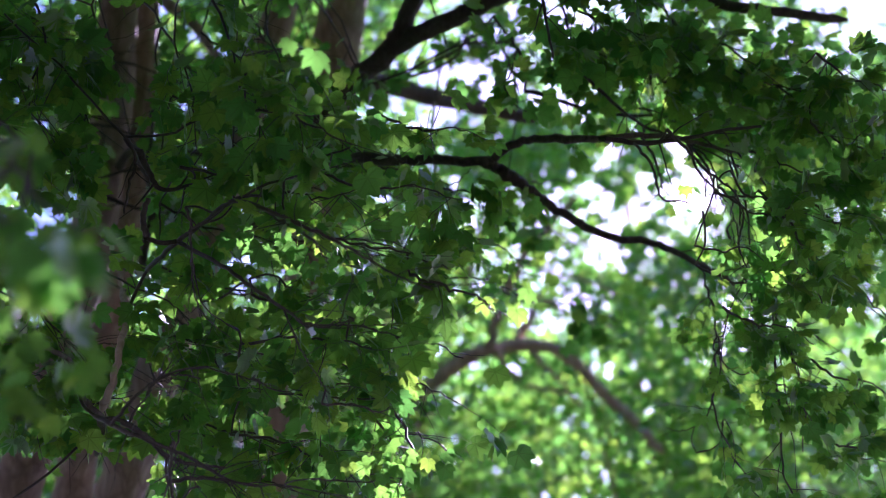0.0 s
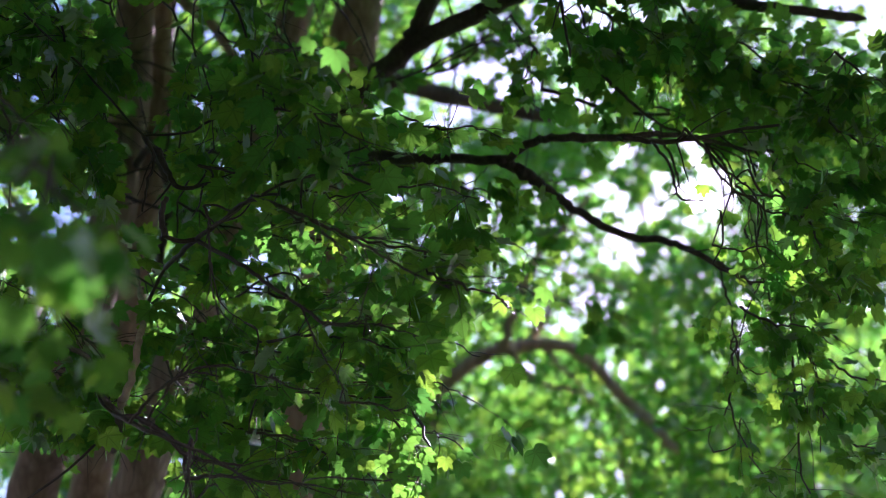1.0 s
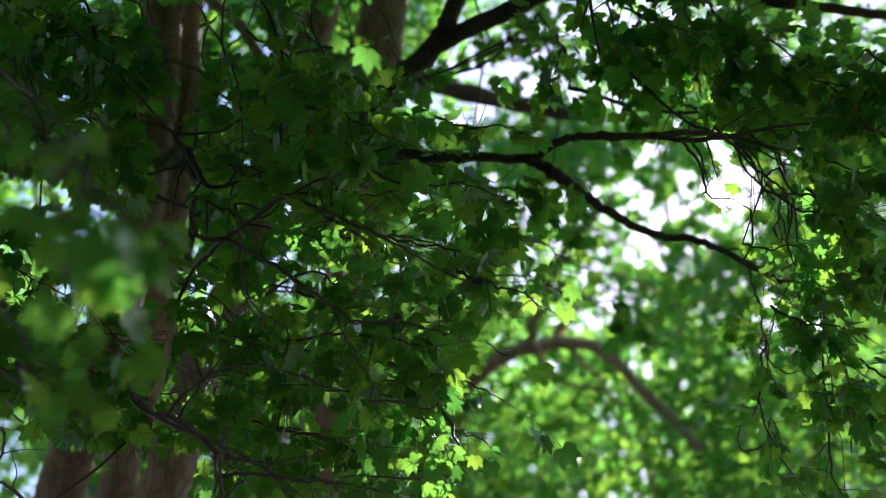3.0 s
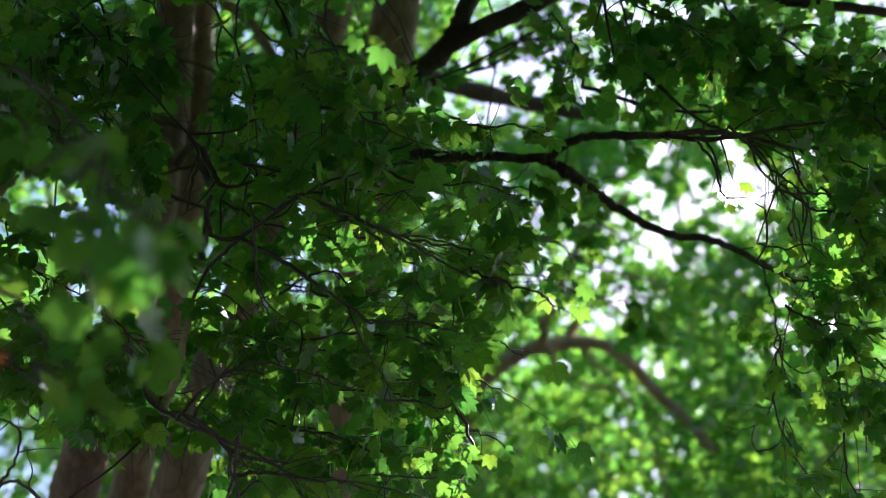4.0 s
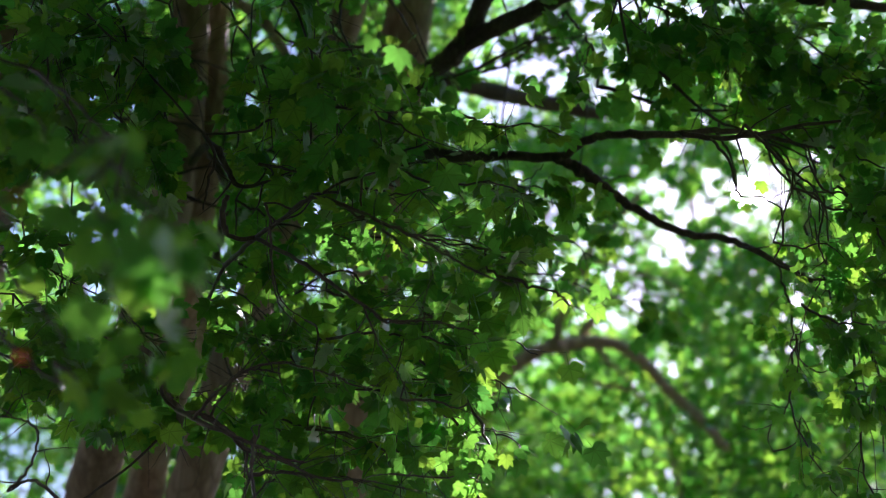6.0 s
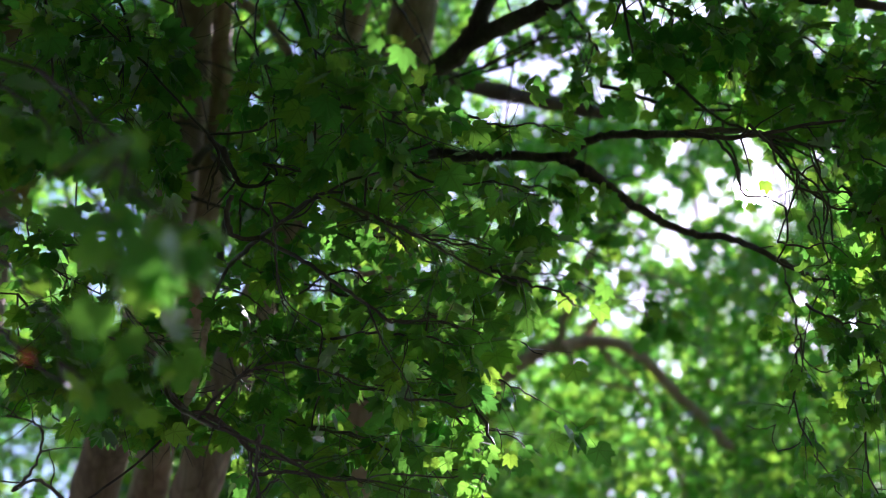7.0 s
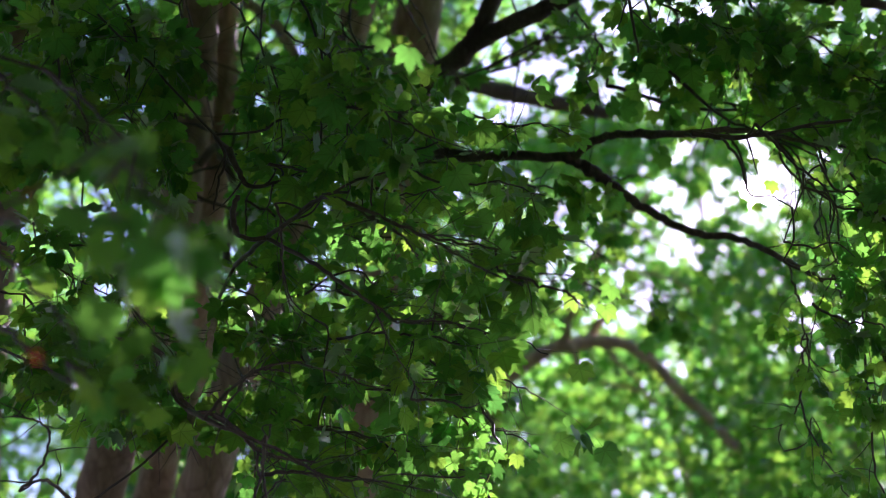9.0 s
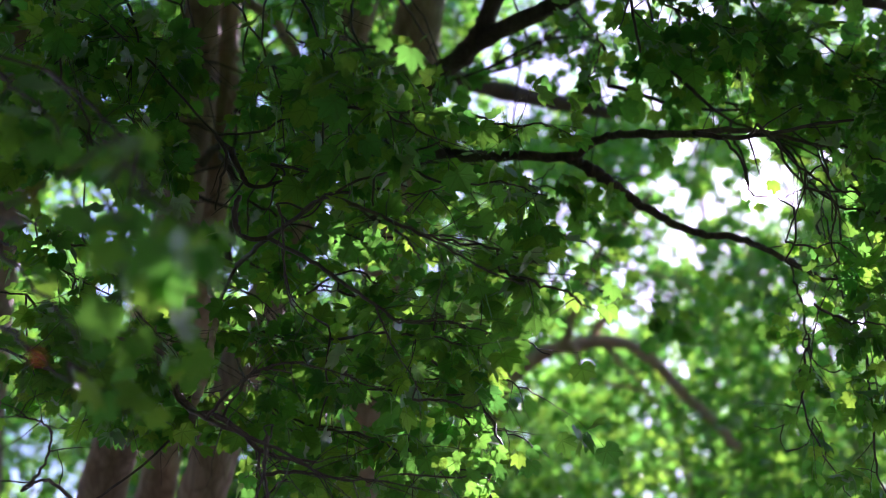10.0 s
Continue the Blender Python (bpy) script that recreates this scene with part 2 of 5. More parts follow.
# sunbeams cut through leaves to spots picked in the camera's view: place and width
FLECKS_WEST = (((-0.130, 2.942, 3.574), 0.075), ((0.051, 4.034, 2.650), 0.14), ((0.290, 3.921, 3.125), 0.05), ((0.439, 3.896, 3.179), 0.05), ((0.538, 3.912, 3.143), 0.05), ((-0.426, 3.799, 3.396), 0.015), ((-0.147, 3.806, 3.378), 0.012), ((-0.539, 2.014, 2.468), 0.028), ((0.128, 3.940, 2.852), 0.02))
FLECKS_EAST = (((1.244, 4.495, 4.500), 0.05), ((1.712, 4.743, 3.732), 0.05), ((1.519, 4.665, 4.137), 0.06), ((1.331, 4.545, 4.275), 0.06), ((1.589, 4.608, 4.022), 0.05), ((1.606, 11.552, 5.932), 0.2), ((0.908, 11.613, 5.800), 0.15), ((2.246, 11.711, 5.589), 0.15))
FLECKS = [(np.array(p), r) for p, r in FLECKS_WEST + FLECKS_EAST]


# spots whose sunbeams are thinned of far leaves, to brighten leaves and stems
DAPPLES = [(np.array(p), r) for p, r in (((-1.347, 4.737, 3.290), 0.6), ((-0.827, 4.714, 3.332), 0.6), ((-0.393, 4.677, 3.170), 0.55), ((-1.155, 5.050, 3.090), 0.5), ((-0.165, 4.651, 3.459), 0.45), ((-0.637, 4.874, 2.989), 0.45), ((-2.179, 7.702, 3.568), 0.3), ((-1.512, 7.487, 3.549), 0.3), ((1.687, 5.014, 3.605), 0.35), ((1.550, 4.641, 3.932), 0.3))]


def in_beam(where, start, leaf):
    """Which leaves to drop, to clear or thin a sunbeam to one of those spots."""
    hit = np.zeros(len(where), bool)
    thin = np.random.default_rng(5).random(len(where)) < 0.5
    for p, r in DAPPLES:
        s = (where - p) @ np.array(RAYS)
        off = np.linalg.norm(where - p - s[:, None] * np.array(RAYS), axis=1)
        hit |= thin & (s > 4.0) & (off < r)
    for p, r in FLECKS:
        s = (where - p) @ np.array(RAYS)
        off = np.linalg.norm(where - p - s[:, None] * np.array(RAYS), axis=1)
        hit |= (s > start + r) & (off < r + leaf + 0.004 * s)
    return hit


# maple leaves cut away along camera sightlines, so the sky and limbs show
WINDOWS_OUTER = (
    ((-0.417, 2.491, 3.358), (-1.252, 7.472, 6.873), 0.10), ((-0.502, 2.470, 3.403), (-1.507, 7.409, 7.008), 0.06), ((-0.366, 1.060, 2.167), (-2.742, 7.949, 5.850), 0.06),
    ((-0.403, 1.071, 2.144), (-3.019, 8.030, 5.676), 0.03), ((-0.411, 1.177, 1.915), (-3.083, 8.830, 3.959), 0.2), ((-0.477, 2.563, 3.203), (-1.431, 7.688, 6.410), 0.035),
    ((0.363, 2.467, 3.409), (1.090, 7.400, 7.027), 0.06), ((0.385, 2.551, 3.229), (1.154, 7.652, 6.487), 0.05), ((-0.886, 2.760, 2.779), (-2.657, 8.281, 5.136), 0.05),
    ((0.931, 2.503, 3.332), (2.793, 7.508, 6.795), 0.08))
WINDOWS_MIDDLE = (
    ((-0.879, 2.964, 2.341), (-1.757, 5.929, 3.083), 0.10), ((-0.744, 2.964, 2.341), (-1.487, 5.929, 3.083), 0.10), ((-0.616, 2.958, 2.354), (-1.232, 5.917, 3.108), 0.10),
    ((0.392, 2.814, 2.663), (1.175, 8.443, 4.789), 0.22), ((0.250, 2.838, 2.611), (0.749, 8.515, 4.634), 0.08), ((-0.559, 2.844, 2.599), (-1.118, 5.689, 3.597), 0.07),
    ((-0.630, 2.587, 3.152), (-1.260, 5.173, 4.704), 0.05), ((-0.087, 1.849, 2.840), (-0.147, 3.110, 3.685), 0.11), ((-0.173, 3.657, 4.051), (-0.215, 4.539, 4.643), 0.05),
    ((0.285, 2.623, 3.075), (0.523, 4.808, 4.303), 0.07))
WINDOWS_LIMB = (
    ((0.363, 2.635, 3.049), (0.666, 4.830, 4.256), 0.06), ((0.477, 2.677, 2.959), (0.874, 4.907, 4.091), 0.05), ((-0.034, 2.617, 3.086), (-0.068, 5.234, 4.572), 0.025),
    ((0.065, 2.620, 3.080), (0.126, 5.066, 4.461), 0.03), ((0.179, 2.621, 3.078), (0.334, 4.892, 4.360), 0.035), ((0.392, 2.602, 3.120), (0.705, 4.683, 4.335), 0.05),
    ((0.562, 2.599, 3.126), (0.974, 4.504, 4.245), 0.05), ((0.250, 2.566, 3.197), (0.583, 5.986, 5.326), 0.06), ((0.562, 2.713, 2.882), (1.686, 8.138, 5.445), 0.15),
    ((0.448, 2.635, 3.049), (1.345, 7.904, 5.946), 0.10))
WINDOWS_INNER = (
    ((-0.119, 2.665, 2.985), (-0.397, 8.882, 6.215), 0.055), ((-0.034, 2.692, 2.927), (-0.114, 8.972, 6.022), 0.06), ((0.051, 2.662, 2.991), (0.170, 8.872, 6.237), 0.06),
    ((0.023, 2.722, 2.862), (0.076, 9.072, 5.808), 0.06), ((-0.148, 2.719, 2.869), (-0.492, 9.062, 5.829), 0.04), ((0.115, 2.695, 2.920), (0.383, 8.982, 6.001), 0.05),
    ((-0.233, 2.671, 2.972), (-0.357, 4.095, 3.703), 0.03), ((0.108, 2.748, 2.804), (0.360, 9.162, 5.615), 0.05))
WINDOWS = [(np.array(a), np.array(b), r) for a, b, r in WINDOWS_OUTER + WINDOWS_MIDDLE + WINDOWS_LIMB + WINDOWS_INNER]


# leaves thinned along camera sightlines, so the stems and limbs show through
LOOSE_HIGH = (((-0.538, 2.143, 3.164), (-1.564, 6.181, 6.112), 0.13), ((-0.526, 2.179, 3.086), (-1.529, 6.286, 5.886), 0.12), ((-0.519, 2.215, 3.008), (-1.490, 6.305, 5.607), 0.11), ((-0.544, 2.247, 2.941), (-1.539, 6.308, 5.365), 0.12), ((-0.519, 2.280, 2.869), (-1.450, 6.315, 5.113), 0.11), ((-0.525, 2.309, 2.807), (-1.446, 6.305, 4.897), 0.09), ((-0.083, 2.153, 3.135), (-0.279, 6.874, 6.501), 0.14), ((-0.200, 2.149, 3.147), (-0.581, 6.116, 6.002), 0.12), ((-0.138, 2.138, 3.169), (-0.417, 6.250, 6.186), 0.1))
LOOSE_LOW = (((-0.759, 2.568, 2.256), (-2.054, 6.913, 3.366), 0.12), ((-0.636, 2.567, 2.256), (-1.723, 6.911, 3.365), 0.12), ((-0.525, 2.566, 2.256), (-1.384, 6.712, 3.314), 0.1), ((-0.710, 2.547, 2.300), (-1.922, 6.856, 3.486), 0.06), ((-0.599, 2.546, 2.300), (-1.624, 6.855, 3.485), 0.06), ((-0.464, 2.467, 2.467), (-1.151, 6.073, 3.735), 0.06), ((-0.353, 2.350, 2.718), (-0.851, 5.603, 4.266), 0.05), ((-0.329, 2.334, 2.751), (-0.793, 5.566, 4.345), 0.04), ((-0.193, 2.515, 2.361), (-0.531, 6.772, 3.648), 0.05))
LOOSE_LIMB = (((-0.064, 2.267, 2.892), (-0.146, 4.882, 4.383), 0.05), ((-0.009, 2.267, 2.891), (-0.027, 4.882, 4.381), 0.05), ((0.047, 2.268, 2.889), (0.093, 4.884, 4.376), 0.05), ((0.102, 2.269, 2.885), (0.212, 4.887, 4.368), 0.05), ((0.157, 2.270, 2.883), (0.331, 4.888, 4.363), 0.05), ((0.206, 2.271, 2.880), (0.437, 4.891, 4.356), 0.05), ((0.163, 2.215, 2.999), (0.537, 7.499, 6.335), 0.045), ((0.237, 2.220, 2.988), (0.787, 7.515, 6.297), 0.045), ((0.311, 2.225, 2.976), (1.036, 7.531, 6.258), 0.045))
LOOSE_LEAF = (((-0.095, 2.186, 3.066), (-0.122, 2.774, 3.461), 0.07), ((0.170, 2.429, 2.542), (0.258, 3.736, 3.049), 0.05), ((0.268, 2.413, 2.574), (0.409, 3.712, 3.098), 0.045), ((0.333, 2.422, 2.555), (0.509, 3.726, 3.069), 0.04), ((-0.255, 2.352, 2.712), (-0.395, 3.618, 3.311), 0.045))


# small gaps through the wood, cut on camera sightlines: bearing, height, half width (degrees)
GAPS_WEST = ((-20.2, 31.5, 0.19), (-19.1, 30.8, 0.22), (-17.8, 29.9, 0.19), (-16.8, 30.6, 0.19), (-8.7, 34.2, 0.22), (-10.8, 31.8, 0.22), (-10.4, 31.3, 0.16), (-12.5, 35.6, 0.27), (-2.9, 28.1, 0.16), (0.1, 27.5, 0.24), (2.4, 28.5, 0.22), (4.0, 28.5, 0.24), (-17.6, 22.1, 0.24), (-16.8, 20.5, 0.16), (-21.2, 19.9, 0.16), (-1.3, 24.2, 0.24))
GAPS_EAST = ((13.2, 35.0, 0.24), (14.5, 35.4, 0.33), (11.1, 31.4, 0.24), (10.3, 31.6, 0.19), (20.4, 28.0, 0.22), (19.6, 28.0, 0.16), (20.0, 20.2, 0.24), (17.8, 21.6, 0.30), (5.5, 14.6, 0.16), (6.1, 14.5, 0.14), (12.6, 19.2, 0.16), (13.0, 18.2, 0.19), (9.9, 15.2, 0.16), (6.7, 19.3, 0.19), (9.0, 15.0, 0.14), (5.2, 16.3, 0.14), (7.8, 13.3, 0.19), (9.2, 13.2, 0.19))
GAPS_SUN = ((12.1, 28.8, 0.19), (14.2, 27.9, 0.24), (14.9, 24.8, 0.22), (16.8, 27.8, 0.16), (12.1, 26.9, 0.22), (10.3, 28.4, 0.16), (9.3, 27.3, 0.22), (15.1, 27.2, 0.22), (15.5, 25.7, 0.22))
STAND = np.array((0.0, 0.0, 1.6))


def in_gap(where, slack):
    hit = np.zeros(len(where), bool)
    for bearing, height, width in GAPS_WEST + GAPS_EAST + GAPS_SUN:
        b, h = radians(bearing), radians(height)
        way = np.array((math.sin(b) * math.cos(h), math.cos(b) * math.cos(h), math.sin(h)))
        s = (where - STAND) @ way
        off = np.linalg.norm(where - STAND - s[:, None] * way, axis=1)
        hit |= off < s * math.tan(radians(width)) + slack
    return hit


class Foliage:
    """Twigs and leaves that one tree carries."""

    def __init__(self, tree_name, seed):
        self.rng = np.random.default_rng(seed)
        self.wood = WOOD[tree_name]
        self.branches, self.twigs, self.leaves, self.owner, self.firm = [], [], [], [], []

    def close(self, name, label):
        """Ends one branchlet: its wood becomes one part, and its leaves belong to it."""
        self.branches.append((name, label, self.twigs))
        self.twigs = []

    def add(self, poses, firm=False):
        """More leaves; firm ones stay where the crown is thinned."""
        self.leaves.append(poses)
        self.firm.append(np.full(len(poses), firm))
        self.owner.append(np.full(len(poses), len(self.branches)))

    def grow(self, start, r):
        """The wood that joins a branchlet to the nearest limb."""
        wood = np.vstack(self.wood)
        away = np.linalg.norm(wood - start, axis=1) + 0.5 * np.abs(wood[:, 0] - start[0]) + 0.9 * np.maximum(start[2] - wood[:, 2], 0)  # from behind or above, rather than across
        near = wood[np.argmin(away)]
        gap = np.linalg.norm(near - start)
        if gap > 0.02:
            line = bend([near, (near + start) / 2 + self.rng.normal(0, 0.07, 3) * gap, start], 5, 0.004 * gap, self.rng)
            self.twigs.append(tube(line, np.linspace(r * 0.75, r * 0.6, len(line)), 6))

    def twig(self, start, way, length, r, count, size, droop=0.25):
        rng = self.rng
        k = 6
        line = [np.array(start, float)]
        d = np.array(way, float)
        for i in range(k):
            d = d + rng.normal(0, 0.12, 3) + np.array((0, 0, -droop / k))
            d /= np.linalg.norm(d)
            line.append(line[-1] + d * length / k)
        line = np.array(line)
        self.twigs.append(tube(line, np.linspace(r, r * 0.35, k + 1), 4))
        if not count:
            return line
        s = np.sort(rng.uniform(0.2, 1.0, count)) * k
        i = np.minimum(s.astype(int), k - 1)
        at = line[i] + (line[i + 1] - line[i]) * (s - i)[:, None]
        tips = rng.normal(0, 0.6, (count, 3)) + d * 0.5 + np.array((0, 0, -0.55))
        tips /= np.linalg.norm(tips, axis=1)[:, None]
        normals = rng.normal(0, 0.62, (count, 3)) + np.array((0.1, -0.6, 0.4))
        sizes = rng.uniform(0.6, 1.25, count) * size
        self.add(leaf_poses(at + tips * sizes[:, None] * 0.9, tips, normals, sizes))
        return line

    def spray(self, points, twigs, length=0.4, leaves=8, size=0.068, r=0.0065, spread=0.8, droop=0.3):
        """A leafy branchlet: a crooked axis with side twigs all along it."""
        rng = self.rng = np.random.default_rng(int(abs(np.sum(points)) * 1e4))
        axis = bend(points, 6, 0.005, rng)
        self.twigs.append(tube(axis, np.linspace(r, r * 0.4, len(axis)), 6))
        self.grow(axis[0], r)
        self.wood.append(axis)
        along = np.gradient(axis, axis=0)
        along /= np.linalg.norm(along, axis=1)[:, None]
        for i in range(twigs):
            s = int(rng.uniform(0.1, 1.0) * (len(axis) - 1))
            way = along[s] * 0.5 + rng.normal(0, spread, 3)
            way /= np.linalg.norm(way)
            self.twig(axis[s], way, length * rng.uniform(0.5, 1.25), r * 0.38, int(leaves * rng.uniform(0.6, 1.3)), size, droop)
        self.close("branchlet", "leafy dark brown branchlet")

    def bare(self, points, r0, r1, side=0, length=0.25, leaves=0, size=0.06):
        """A twig with few or no leaves."""
        self.rng = np.random.default_rng(int(abs(np.sum(points)) * 1e4))
        axis = bend(points, 6, 0.002, self.rng)
        self.twigs.append(tube(axis, np.linspace(r0, r1, len(axis)), 6))
        self.grow(axis[0], r0)
        self.wood.append(axis)
        for i in range(side):
            s = int(self.rng.uniform(0.25, 1.0) * (len(axis) - 1))
            way = axis[s] - axis[max(s - 2, 0)] if s else axis[1] - axis[0]
            way = way / (np.linalg.norm(way) + 1e-9) * 0.7 + self.rng.normal(0, 0.6, 3)
            self.twig(axis[s], way / np.linalg.norm(way), length * self.rng.uniform(0.6, 1.3), r1 * 0.9, leaves, size)
        self.close("twig", "thin bare dark twig")

    def finish(self, parent, singles=300):
        self.rng = np.random.default_rng(7)
        made = []
        for name, label, pieces in self.branches:
            v, q = joined(pieces)
            made.append(link(name, mesh_of(name, v, q), TWIG_BARK, parent, label))
        m, owner = np.concatenate(self.leaves), np.concatenate(self.owner)
        clear = ~in_beam(m[:, :, 3], 0.1, 0.02) & ~in_gap(m[:, :, 3] + 0.45 * m[:, :, 1], 0.02)
        for a, b, r in WINDOWS:
            s = np.clip((m[:, :, 3] - a) @ (b - a) / ((b - a) @ (b - a)), 0, 1)
            clear &= np.linalg.norm(m[:, :, 3] - a - s[:, None] * (b - a), axis=1) > r * (0.75 + 0.5 * s) * self.rng.uniform(0.8, 1.3, len(m))
        for a, b, r in LOOSE_HIGH + LOOSE_LOW + LOOSE_LIMB + LOOSE_LEAF:
            a, b = np.array(a), np.array(b)
            s = np.clip((m[:, :, 3] - a) @ (b - a) / ((b - a) @ (b - a)), 0, 1)
            clear &= (np.linalg.norm(m[:, :, 3] - a - s[:, None] * (b - a), axis=1) > r * (0.75 + 0.5 * s)) | (self.rng.random(len(m)) < 0.12)
        clear |= np.concatenate(self.firm)
        m, owner = m[clear], owner[clear]
        order = np.argsort(m[:, 1, 3])
        m, owner = m[order], owner[order]
        for i, p in enumerate(m[:singles]):
            ob = attach(new("leaf", LEAF_MESHES[i % len(LEAF_MESHES)]), made[min(owner[i], len(made) - 1)])
            ob.matrix_basis = Matrix((*[tuple(row) for row in p], (0, 0, 0, 1)))
        if len(m) > singles:
            leaf_cloud("foliage", SHAPES, m[singles:], LEAF, parent, "many lobed green leaves")
        return len(m)


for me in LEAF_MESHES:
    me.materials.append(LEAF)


def tree(name, base, label, category="tree"):
    root = new(name)
    root.location = (base[0], base[1], 0)
    return tagged(root, label, category, "maple trees of the wood")


# ---- ground ----
def build_ground():
    k = 61
    g = np.sinh(np.linspace(-6, 6, k)) / np.sinh(6) * 900
    x, y = np.meshgrid(g, g)
    far = np.hypot(x, y)
    z = np.where(far < 60, 0.05 * np.sin(x * 0.9) * np.cos(y * 0.7), 0.0) - 0.03
    v = np.column_stack([x.ravel(), y.ravel(), z.ravel()])
    i = (np.arange(k - 1)[:, None] * k + np.arange(k - 1)[None]).ravel()
    q = np.stack([i, i + 1, i + k + 1, i + k], -1)
    tagged(link("ground", mesh_of("ground", v, q), GROUND), "mossy woodland floor with short grass", "ground", kind="structure")


build_ground()


# ---- the sun's disc, far beyond the trees ----
def build_sun():
    m, n, l, out = material("sun_glare")
    e = node(n, "ShaderNodeEmission", Color=(1.0, 0.95, 0.86, 1), Strength=45.0)
    l.new(e.outputs[0], out.inputs[0])
    bm = bmesh.new()
    bmesh.ops.create_uvsphere(bm, u_segments=24, v_segments=12, radius=2000 * math.tan(radians(0.7)))
    me = bpy.data.meshes.new("sun_disc")
    bm.to_mesh(me)
    bm.free()
    ob = link("backdrop_sun", me, m)
    ob.location = SUN * 2000
    tagged(ob, "blazing white sun low in the sky", "sun", kind="structure")


build_sun()

# ---- the many-stemmed maple ----
maple = tree("maple_tree", (-1.5, 6.6), "many-stemmed maple with smooth grey-brown bark and dark leaves")
green = Foliage(maple.name, 11)

# stems, left to right
limb("stem", [(-2.228, 7.260, -0.100), (-2.187, 7.330, 2.916), (-2.126, 7.129, 3.348), (-1.766, 6.669, 4.562), (-1.637, 6.434, 5.544), (-1.611, 6.216, 6.249), (-1.605, 6.018, 7.625)], 0.158, 0.11, BARK, maple, "stout grey-brown stem", steps=8, sides=20, seed=1)
limb("stem", [(-2.089, 7.957, -0.100), (-2.033, 8.043, 3.044), (-1.981, 7.822, 3.518), (-1.720, 7.255, 4.497), (-1.515, 6.685, 5.484), (-1.495, 6.464, 6.432), (-1.451, 6.218, 7.670)], 0.155, 0.07, BARK, maple, "slender grey stem", steps=8, sides=18, seed=2)
limb("stem", [(-1.594, 7.111, -0.100), (-1.554, 7.178, 2.889), (-1.481, 6.980, 3.312), (-1.281, 6.812, 4.028), (-1.029, 6.691, 4.761), (-0.830, 6.466, 5.479), (-0.618, 6.264, 6.150), (-0.347, 5.992, 7.207)], 0.160, 0.095, BARK, maple, "pinkish brown stem", steps=8, sides=20, seed=3)
limb("stem", [(-0.947, 8.255, -0.100), (-0.791, 8.348, 3.099), (-0.667, 8.021, 3.802), (-0.471, 7.588, 4.968), (-0.314, 7.125, 6.197), (-0.229, 6.955, 6.798), (-0.058, 6.708, 8.039)], 0.19, 0.165, BARK, maple, "pale brown stem", steps=8, sides=18, seed=4)
limb("stem", [(-3.892, 9.051, -0.100), (-3.721, 9.163, 3.245), (-3.594, 8.623, 4.403), (-3.412, 7.895, 6.438), (-3.370, 7.609, 7.288), (-3.299, 7.203, 8.632)], 0.22, 0.12, BARK, maple, "grey outer stem", steps=8, sides=18, seed=5)

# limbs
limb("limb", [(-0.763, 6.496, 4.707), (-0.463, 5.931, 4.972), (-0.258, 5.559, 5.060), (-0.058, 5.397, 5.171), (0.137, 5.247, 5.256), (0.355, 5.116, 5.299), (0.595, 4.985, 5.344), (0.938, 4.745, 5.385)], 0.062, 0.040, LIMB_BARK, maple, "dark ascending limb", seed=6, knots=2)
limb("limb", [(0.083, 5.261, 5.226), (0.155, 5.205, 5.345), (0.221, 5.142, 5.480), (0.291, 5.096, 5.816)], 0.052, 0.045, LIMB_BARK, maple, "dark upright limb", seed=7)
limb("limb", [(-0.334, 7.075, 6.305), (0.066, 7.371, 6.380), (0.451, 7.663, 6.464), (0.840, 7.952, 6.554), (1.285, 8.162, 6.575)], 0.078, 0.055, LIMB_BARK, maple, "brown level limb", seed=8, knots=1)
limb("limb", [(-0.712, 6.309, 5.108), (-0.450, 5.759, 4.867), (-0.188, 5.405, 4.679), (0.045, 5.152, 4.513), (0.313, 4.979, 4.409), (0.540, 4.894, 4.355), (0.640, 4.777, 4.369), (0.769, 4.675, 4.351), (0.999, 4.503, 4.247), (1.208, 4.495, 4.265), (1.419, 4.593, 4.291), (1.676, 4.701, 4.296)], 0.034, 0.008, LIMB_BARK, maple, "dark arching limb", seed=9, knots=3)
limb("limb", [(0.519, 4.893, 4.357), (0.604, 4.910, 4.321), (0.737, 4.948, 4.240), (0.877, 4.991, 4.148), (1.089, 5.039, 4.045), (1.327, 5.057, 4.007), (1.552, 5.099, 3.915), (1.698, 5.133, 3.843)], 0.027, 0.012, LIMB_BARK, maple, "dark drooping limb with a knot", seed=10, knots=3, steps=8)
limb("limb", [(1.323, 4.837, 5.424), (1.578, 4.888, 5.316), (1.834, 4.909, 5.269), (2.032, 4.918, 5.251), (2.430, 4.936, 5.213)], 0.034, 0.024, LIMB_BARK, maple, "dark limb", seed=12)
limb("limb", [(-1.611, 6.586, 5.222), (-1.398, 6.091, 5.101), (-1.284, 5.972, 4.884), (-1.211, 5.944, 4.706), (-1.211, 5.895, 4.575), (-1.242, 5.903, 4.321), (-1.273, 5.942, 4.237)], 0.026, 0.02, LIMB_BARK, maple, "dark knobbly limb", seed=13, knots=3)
limb("limb", [(-1.386, 6.020, 4.306), (-1.055, 4.821, 3.565), (-0.944, 4.315, 3.230), (-0.950, 4.280, 3.069), (-1.014, 4.426, 2.993)], 0.011, 0.016, FAR_BARK, maple, "pale slanting branch", seed=14)
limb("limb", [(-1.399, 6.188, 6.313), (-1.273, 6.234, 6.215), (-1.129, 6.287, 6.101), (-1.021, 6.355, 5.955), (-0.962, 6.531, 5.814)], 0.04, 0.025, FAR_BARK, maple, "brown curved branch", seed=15)
